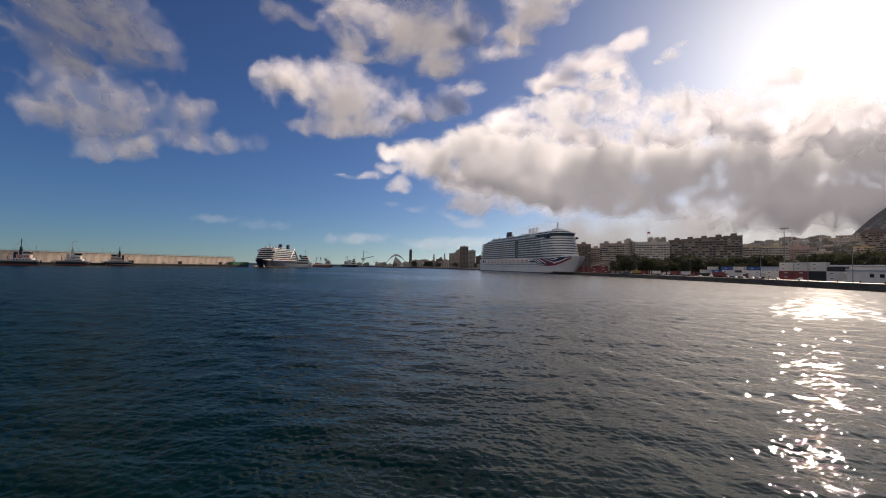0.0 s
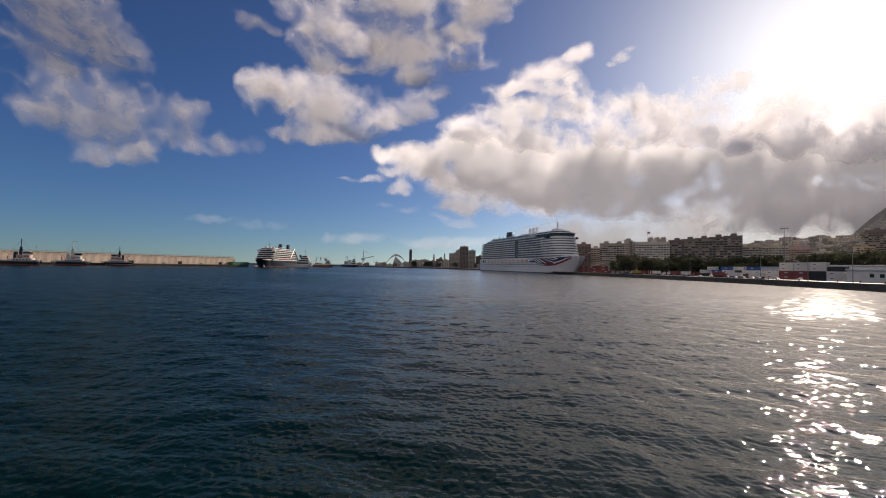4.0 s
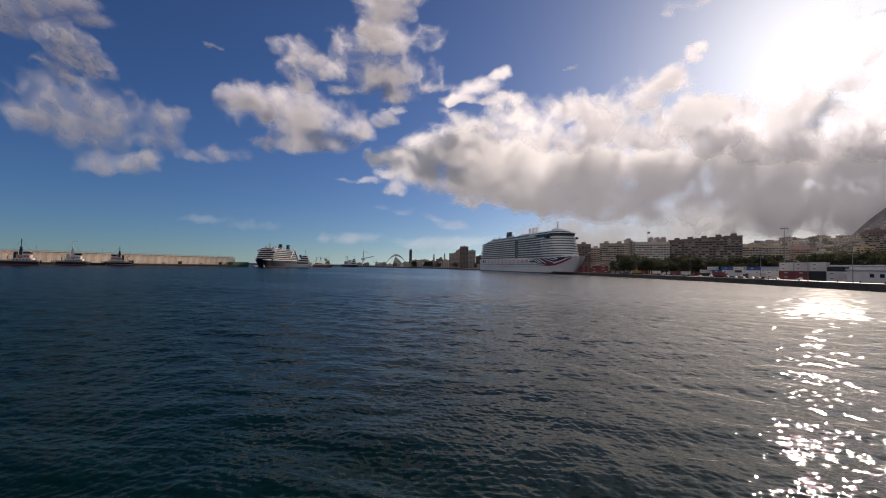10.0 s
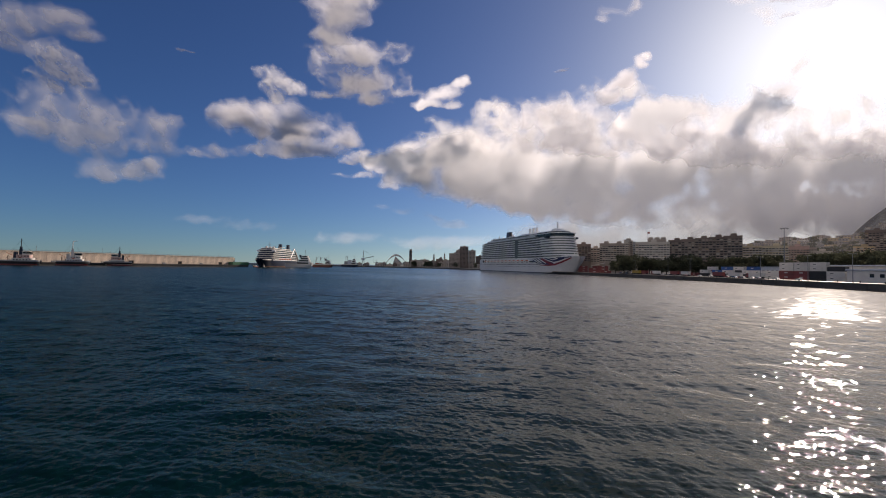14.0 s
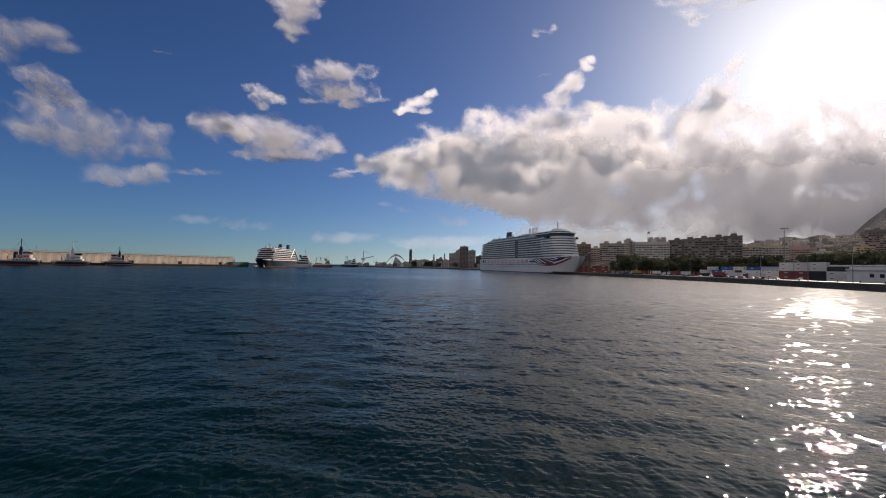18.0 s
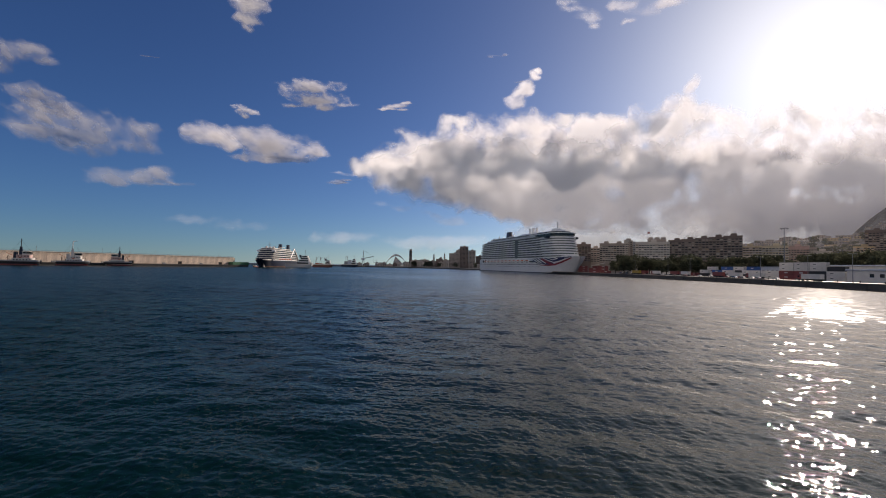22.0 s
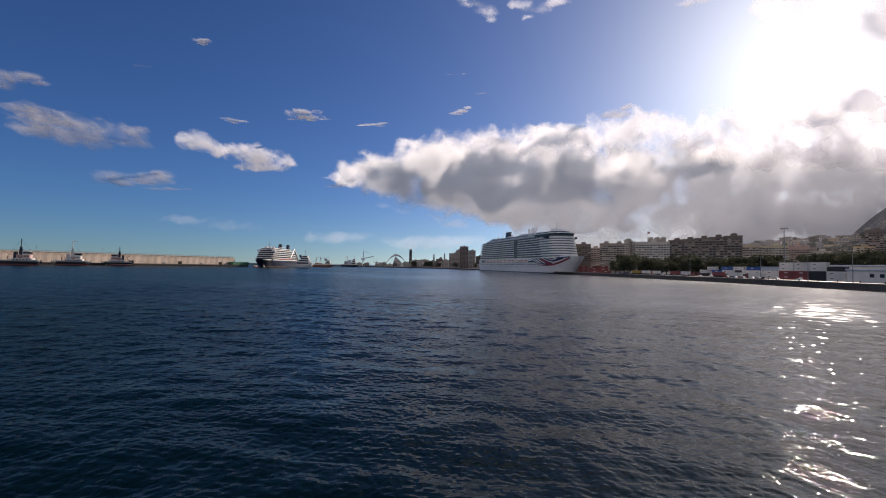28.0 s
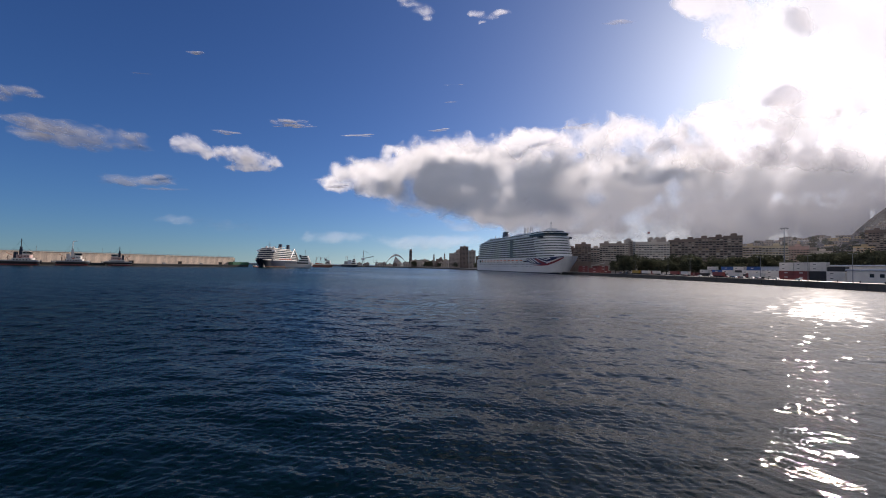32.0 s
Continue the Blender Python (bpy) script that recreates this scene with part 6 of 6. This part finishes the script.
# ---- trees ----
def crown_mesh(seed, h, spread):
    rs = np.random.RandomState(seed)
    lobes = [(rs.uniform(-1, 1) * spread * 0.62, rs.uniform(-1, 1) * spread * 0.62, h * rs.uniform(0.28, 0.9), spread * rs.uniform(0.3, 0.52)) for _ in range(15)]
    vs, qs = [], []
    for cx, cy, cz, r in lobes:
        for _ in range(75):
            n = rs.randn(3)
            n /= np.linalg.norm(n)
            c = np.array((cx, cy, cz)) + n * r * rs.uniform(0.55, 1.08) * np.array((1, 1, 0.75))
            a = rs.randn(3)
            a /= np.linalg.norm(a)
            b = np.cross(a, rs.randn(3))
            b /= np.linalg.norm(b) + 1e-6
            s = rs.uniform(0.45, 0.95)
            k = len(vs)
            vs += [c - a * s, c + b * s * 0.6, c + a * s + n * 0.2, c - b * s * 0.6]
            qs.append((k, k + 1, k + 2, k + 3))
    me = mesh_arrays("crown", vs, qs)
    me.materials.append(M_LEAF)
    return me


def tree_proto(seed, h, spread, m):
    rs = random.Random(seed)
    root = thing("tree", m, "dense dark green broadleaf tree on the waterfront avenue", "tree", "trees along the waterfront")
    bm = bmesh.new()
    tube(bm, (0, 0, -1.0), (0.2, 0.1, h * 0.45), 0.5, 0.3, 8)
    for k in range(5):
        a = k * 1.26 + rs.random()
        tube(bm, (0.1, 0, h * 0.3), (math.cos(a) * spread * 0.5, math.sin(a) * spread * 0.5, h * rs.uniform(0.55, 0.75)), 0.25, 0.08, 6)
    part("trunk", bm, M_TRUNK, root)
    part("crown", crown_mesh(seed, h, spread), M_LEAF, root)
    return root


def palm_proto(m):
    root = thing("palm_tree", m, "tall palm tree with a drooping crown", "palm tree", "palms along the waterfront")
    bm = bmesh.new()
    tube(bm, (0, 0, -0.5), (0.3, 0, 11), 0.32, 0.2, 8)
    part("trunk", bm, M_TRUNK, root)
    for k in range(13):
        a = k * 2.399
        b2 = bmesh.new()
        prev = None
        for j in range(6):
            f = j / 5
            r, z = 3.4 * f, 11 + 1.3 * math.sin(f * 2.4) - 1.9 * f * f * (0.5 + (k % 3) * 0.4)
            w = 0.42 * math.sin(0.2 + f * 2.9)
            row = [b2.verts.new((0.3 + math.cos(a) * r - math.sin(a) * s * w, math.sin(a) * r + math.cos(a) * s * w, z - 0.25 * abs(s))) for s in (-1, 0, 1)]
            if prev:
                for q in (0, 1):
                    b2.faces.new((prev[q], row[q], row[q + 1], prev[q + 1]))
            prev = row
        part("frond", b2, M_LEAF, root)
    return root


def trees():
    rs = random.Random(9)
    protos = [tree_proto(s, 15, 7.5, pose(300 + 20 * i, 450, 3.2)) for i, s in enumerate((31, 32, 33, 34, 35))]
    spots = []
    for k in range(34):
        f = k / 33
        u = 0.385 + f * 0.64
        y = 500 - 200 * f + rs.uniform(-14, 14)
        spots.append((u * y + 6, y, rs.uniform(0.75, 1.4)))
    for k in range(40):
        f = k / 39
        u = 0.40 + f * 0.66
        y = 545 - 190 * f + rs.uniform(-18, 18)
        spots.append((u * y + 10, y, rs.uniform(0.85, 1.6)))
    for k in range(30):
        u = rs.uniform(0.84, 1.08)
        y = rs.uniform(330, 560)
        spots.append((u * y, y, rs.uniform(1.2, 1.7)))
    for k in range(12):
        y = rs.uniform(1380, 1500)
        spots.append((rs.uniform(-120, 150), y, rs.uniform(0.9, 1.4)))
    for k in range(20):
        y = rs.uniform(670, 730)
        x = y * rs.uniform(0.865, 0.99)
        spots.append((x, y, rs.uniform(1.1, 1.6), HILL_Z(x, y)))
    for k in range(50):
        y = rs.uniform(640, 1000)
        x = y * rs.uniform(0.70, 0.99)
        spots.append((x, y, rs.uniform(0.5, 1.0), HILL_Z(x, y)))
    for i, (x, y, s, *z) in enumerate(spots):
        copy_thing(protos[i % 5], pose(x, y, z[0] if z else 3.2, 0, 0, rs.uniform(0, 360)) @ Matrix.Scale(s, 4))
    palm = palm_proto(pose(252, 352, 3.2))
    for x, y in ((262, 380), (240, 420), (276, 322), (246, 470)):
        copy_thing(palm, pose(x, y, 3.2, 0, 0, rs.uniform(0, 360)))


trees()


# ---- quay clutter ----
def container(material, m, label, doors=True):
    root = thing("shipping_container", m, label, "container", "containers on the quay")
    bm = boxes((0.12, 12.08, -1.14, 1.14, 0.15, 2.8))
    for k in range(24):
        for s in (-1, 1):
            box(bm, 0.3 + k * 0.49, 0.54 + k * 0.49, min(s * 1.13, s * 1.19), max(s * 1.13, s * 1.19), 0.25, 2.7)
    part("body", bm, material, root)
    for x in (0.0, 12.04):
        for s in (-1, 1):
            part("corner_post", boxes((x, x + 0.16, min(s * 1.06, s * 1.22), max(s * 1.06, s * 1.22), 0, 2.9)), material, root)
    part("top_rail", boxes((0, 12.2, -1.22, -1.08, 2.78, 2.9), (0, 12.2, 1.08, 1.22, 2.78, 2.9)), material, root)
    part("bottom_rail", boxes((0, 12.2, -1.22, -1.08, 0, 0.15), (0, 12.2, 1.08, 1.22, 0, 0.15)), material, root)
    if doors:
        for y in (-0.9, -0.3, 0.3, 0.9):
            part("door_rod", tubes(((-0.02, y, 0.2), (-0.02, y, 2.7), 0.05), n=6), M_STEEL, root)
    if material is M_WHITE:
        part("logo_panel", boxes((7.6, 9.6, -1.235, -1.2, 1.35, 1.8), (7.6, 9.6, 1.2, 1.235, 1.35, 1.8)), M_NAVY, root, "plain painted logo block")
    elif material is not M_SLATE:
        part("logo_panel", boxes((4.6, 7.4, -1.235, -1.2, 1.35, 2.0), (4.6, 7.4, 1.2, 1.235, 1.35, 2.0)), M_WHITE, root, "plain painted logo block")
    return root


def containers():
    G = 3.24
    kinds = ((M_WHITE, "white refrigerated shipping container on the quay"), (M_RED, "weathered red steel shipping container"), (M_BLUE, "blue steel shipping container on the quay"), (M_GREENP, "dark green steel shipping container"), (M_ORANGE, "orange-red steel shipping container on the quay"), (M_SLATE, "dark slate-grey container added to fill dark stack feet"))
    protos = {}
    for i, (mt, lab) in enumerate(kinds):
        protos[mt.name] = container(mt, pose(300, 250 + 4 * i, G + 0.0, 0, 0, 90), lab)
    # K: dark containers, mostly added where the feet of the stacks read dark
    W, R, B, N, K = (kinds[i][0].name for i in (0, 1, 2, 3, 5))
    # (distance along the quay, row, colours from the ground up)
    rows = ((261, 0, (W, W)), (273.4, 0, (K, K)), (286, 0, (R, R)), (298.5, 0, (R, R)), (311, 0, (W, W)), (323.5, 0, (W, W)),
            (336, 0, (K, W)), (349, 0, (K,)), (360, 0, (K, W)), (374, 0, (K, B)), (392, 0, (K, W)), (408, 0, (R,)), (424, 0, (W,)),
            (258, 1, (W, K)), (271, 1, (K, W, K)), (284, 1, (K, W, W, W)), (297, 1, (K, W, W, W)), (310, 1, (K, W, W, W)), (330, 1, (N, B)), (344, 1, (K, W, B)), (360, 1, (N, K, W)), (376, 1, (B, N, B)), (396, 1, (R, R, W)))
    for y, row, cols in rows:
        x = 231.5 + row * 9.5 + (y - 260) * 0.01
        for k, c in enumerate(cols):
            copy_thing(protos[c], pose(x + (0.15 if k % 2 else 0), y - 12 + 0.2 * k, G + 2.92 * k, 0, 0, 90))
    # orange stacks by the cruise ship's bow
    for x, y, k in ((190, 528, 0), (190, 528, 1), (203, 535, 0), (203, 535, 1), (203, 535, 2), (204, 611, 0), (204, 611, 1), (204, 611, 2), (204, 614, 0), (204, 614, 1), (218, 606, 0), (218, 606, 1), (199, 515, 0)):
        copy_thing(protos[R], pose(x, y, G + 2.92 * k, 0, 0, 172))


containers()


def quay_tent(m):
    root = thing("quay_canopy", m, "white sloping canopy roof over the red containers", "canopy")
    bm = bmesh.new()
    prism(bm, [(-8, -4), (8, -4), (8, 4), (-8, 4)], 0, 0.4)
    part("roof", bm, M_WHITE, root, m=pose(0, 0, 10.2, 0, -14, 0))
    for x, z in ((-6.8, 8.6), (6.8, 11.6)):
        for y in (-3.6, 3.6):
            part("post", tubes(((x, y, 0), (x, y, z), 0.16)), M_STEEL, root)
    part("end_wall", boxes((-6.6, 6.6, 3.3, 3.5, 0, 8.2)), M_RED, root, "red sheet wall")
    return root


quay_tent(pose(192, 537, 3.24, 0, 0, -14))


def truck(m, box_mat, cab_mat, label):
    root = thing("truck", m, label, "truck", "vehicles on the quay")
    part("trailer", boxes((-6.5, 6.0, -1.25, 1.25, 1.2, 4.0), bevel=0.06), box_mat, root)
    part("chassis", boxes((-6.3, 8.6, -0.9, 0.9, 0.8, 1.2)), M_BLACK, root)
    cab = part("cab", boxes((6.5, 8.9, -1.2, 1.2, 0.8, 3.6), bevel=0.22), cab_mat, root)
    part("windscreen", boxes((8.6, 8.95, -1.1, 1.1, 2.1, 3.1)), M_GLASS, cab)
    part("side_window", boxes((7.2, 8.4, -1.23, 1.23, 2.2, 3.0)), M_GLASS, cab)
    for x in (-5, -3.7, -2.4, 4.6, 7.6):
        for s in (-1, 1):
            part("wheel", tubes(((x, s * 0.85, 0.5), (x, s * 1.2, 0.5), 0.5), n=14), M_BLACK, root)
    return root


def car(m, paint, label):
    root = thing("car", m, label, "car", "vehicles on the quay")
    bm = bmesh.new()
    prof = [(-2.1, 0.35), (-2.15, 0.8), (-1.5, 0.95), (-0.9, 1.42), (0.5, 1.45), (1.15, 0.98), (2.05, 0.8), (2.1, 0.35)]
    a, b = [bm.verts.new((x, -0.86, z)) for x, z in prof], [bm.verts.new((x, 0.86, z)) for x, z in prof]
    for i in range(len(prof)):
        j = (i + 1) % len(prof)
        bm.faces.new((a[i], b[i], b[j], a[j]))
    bm.faces.new(a)
    bm.faces.new(b[::-1])
    part("body", bm, paint, root)
    part("window", boxes((-0.8, 0.6, -0.88, 0.88, 1.0, 1.34)), M_GLASS, root)
    for x in (-1.3, 1.3):
        for s in (-1, 1):
            part("wheel", tubes(((x, s * 0.7, 0.32), (x, s * 0.9, 0.32), 0.32), n=12), M_BLACK, root)
    return root


def vehicles():
    G = 3.24
    moving = truck(pose(207, 140, G, 0, 0, 90), M_WHITE, M_RED, "white articulated truck with a dark red cab driving along the quay")
    t1 = truck(pose(222, 398, G, 0, 0, 88), M_WHITE, M_RED, "white articulated truck with red cab parked on the quay")
    t2 = truck(pose(224, 420, G, 0, 0, 92), M_RED, M_WHITE, "red box truck parked on the quay")
    t3 = truck(pose(222, 330, G, 0, 0, 90), M_WHITE, M_WHITE, "white articulated truck parked on the quay")
    truck(pose(199, 447, G, 0, 0, 96), M_YELLOWP, M_WHITE, "yellow box truck parked on the quay")
    for i, (x, y) in enumerate(((216, 440), (214, 462), (205, 486), (222, 308), (223, 352))):
        copy_thing((t1, t2, t3)[i % 3], pose(x, y, G, 0, 0, 90 + 3 * (i % 2)))
    cs = [car(pose(213, 300 + 9 * i, G, 0, 0, 90), p, lab) for i, (p, lab) in enumerate(((M_WHITE, "small white car parked on the quay"), (M_GREY, "small grey car parked on the quay"), (M_BLUE, "small dark blue car parked on the quay"), (M_RED, "small red car parked on the quay")))]
    rs = random.Random(3)
    for i in range(15):
        y = 262 + 16.5 * i + rs.uniform(-2, 2)
        copy_thing(cs[rs.randrange(4)], pose(213.5 - max(0, y - 340) * 0.085 + rs.uniform(-0.4, 0.4), y, G, 0, 0, 90 + rs.uniform(-3, 3)))
    return moving


TRUCK = vehicles()


def port_sheds():
    G = 3.2
    for m, w, d, h, mt, lab, panes in ((pose(262, 262, G), 20, 64, 9.5, M_WHITE, "long low white port shed", range(-30, 30, 5)), (pose(272, 352, G), 16, 40, 8.5, M_SHIPG, "grey metal port warehouse", range(-18, 18, 5)), (pose(230.3, 218, G), 12, 60, 6.4, M_WHITE, "white prefabricated port office with dark windows", (15.5, 10, -6, -12))):
        root = thing("port_shed", m, lab, "shed", "port sheds")
        part("wall", boxes((0, w, -d / 2, d / 2, 0, h)), mt, root)
        b2 = bmesh.new()
        prism(b2, [(-0.6, -d / 2 - 0.6), (w + 0.6, -d / 2 - 0.6), (w + 0.6, d / 2 + 0.6), (-0.6, d / 2 + 0.6)], h, h + 0.9, 0.2)
        part("roof", b2, M_SHIPG, root)
        for y in panes:
            window = part("window", boxes((-0.08, 0.1, y - 1.2, y + 1.2, h * 0.45, h * 0.75)), M_GLASS, root)
            part("sill", boxes((-0.22, 0.0, y - 1.4, y + 1.4, h * 0.45 - 0.16, h * 0.45)), M_SHIPG, window)
        part("door", boxes((-0.1, 0.1, -2, 2, 0, h * 0.6)), M_GREY, root)
        part("gutter", tubes(((-0.75, -d / 2, h + 0.1), (-0.75, d / 2, h + 0.1), 0.12), n=6), M_STEEL, root)


port_sheds()


def lamps():
    G = 3.2
    hm = thing("high_mast_light", pose(260, 331, G), "tall floodlight mast with a ring of lamps", "floodlight mast", "lamps on the quay")
    bm = bmesh.new()
    tube(bm, (0, 0, 0), (0, 0, 39), 0.55, 0.22, 10)
    part("pole", bm, M_STEEL, hm)
    part("ring", tubes(((-2.4, 0, 38.6), (2.4, 0, 38.6), 0.22), ((0, -2.4, 38.6), (0, 2.4, 38.6), 0.22)), M_STEEL, hm)
    for k in range(8):
        a = k * math.pi / 4
        part("floodlight", boxes((-0.45, 0.45, -0.3, 0.3, -0.35, 0.35), bevel=0.06), M_GREY, hm, m=pose(2.3 * math.cos(a), 2.3 * math.sin(a), 38.2, 0, 30, math.degrees(a)))
    part("platform", tubes(((0, 0, 28.3), (0, 0, 28.7), 1.3), n=12), M_STEEL, hm)
    lamp = thing("street_lamp", pose(208, 470, G), "slim double-armed quay lamp post", "street lamp", "lamps on the quay")
    bm = bmesh.new()
    tube(bm, (0, 0, 0), (0, 0, 15), 0.2, 0.1, 8)
    part("pole", bm, M_STEEL, lamp)
    part("arm", tubes(((-1.8, 0, 15), (1.8, 0, 15), 0.08)), M_STEEL, lamp)
    for s in (-1, 1):
        part("lamp_head", boxes((s * 1.8 - 0.45, s * 1.8 + 0.45, -0.18, 0.18, 14.85, 15.1), bevel=0.05), M_GREY, lamp)
    for x, y in ((220, 425), (216, 380), (219, 300), (214, 255), (212, 225), (180, 540), (200, 505)):
        copy_thing(lamp, pose(x, y, G))
    flag = thing("flag_mast", facing(306, 623, 51.2), "flag on a tall roof mast", "flag", "town buildings")
    part("pole", tubes(((-12, 6, 0), (-12, 6, 13), 0.14)), M_STEEL, flag)
    part("flag_cloth", boxes((-11.9, -8.4, 5.97, 6.03, 9.8, 12.6)), M_RED, flag)


lamps()


def bollards():
    bm = bmesh.new()
    tube(bm, (0, 0, 0), (0, 0, 0.55), 0.26, 0.2, 12)
    tube(bm, (0, 0, 0.5), (0, 0, 0.78), 0.22, 0.36, 12)
    tube(bm, (0, 0, 0.76), (0, 0, 0.9), 0.36, 0.24, 12)
    me = finish(bm, "bollard", M_BLACK)
    for k in range(26):
        y = 196 + 12.5 * k
        x = 198.6 + (y - 195) * 0.0476 if y < 300 else 203.6 - (y - 300) * 0.1
        ob = new("bollard", me)
        ob.matrix_basis = pose(x + 0.6, y, 3.4)
        tagged(ob, "squat black cast-iron mooring bollard on the quay edge", "bollard", "bollards on the quay")


bollards()


# ---- movement ----
def motions():
    for ob, turn, rows, base in CLOUDS:
        walk(ob, [(t, pose(x - base.x, y - base.y, z - base.z, -lean, 0, turn)) for t, x, y, z, lean in rows])
    walk(WATER, [(0, pose(0, 0, 0)), (32, pose(-7.0, 4.0, 0))])
    walk(CRUISE, [(0, pose(140.0, 748.0, 0, 0, 0, -75.3)), (25.0, pose(140.0, 748.0, 0, 0, 0, -75.3)), (27.5, pose(139.0, 748.0, 0, 0, 0, -75.3)),
                  (29.0, pose(137.4, 747.5, 0, 0, 0, -75.5)), (30.5, pose(134.8, 746.5, 0, 0, 0, -75.8)), (32.0, pose(131.4, 745.0, 0, 0, 0, -76.2))])
    drive = ((0, 120), (19.0, 120), (19.6, 150), (20.6, 238), (21.5, 244), (22.6, 243), (23.4, 238), (24.2, 300), (25.0, 395), (26.0, 430), (32.0, 430))
    walk(TRUCK, [(t, pose(207.0 - max(0, y - 300) * 0.05, y, 3.24, 0, 0, 90)) for t, y in drive])


motions()
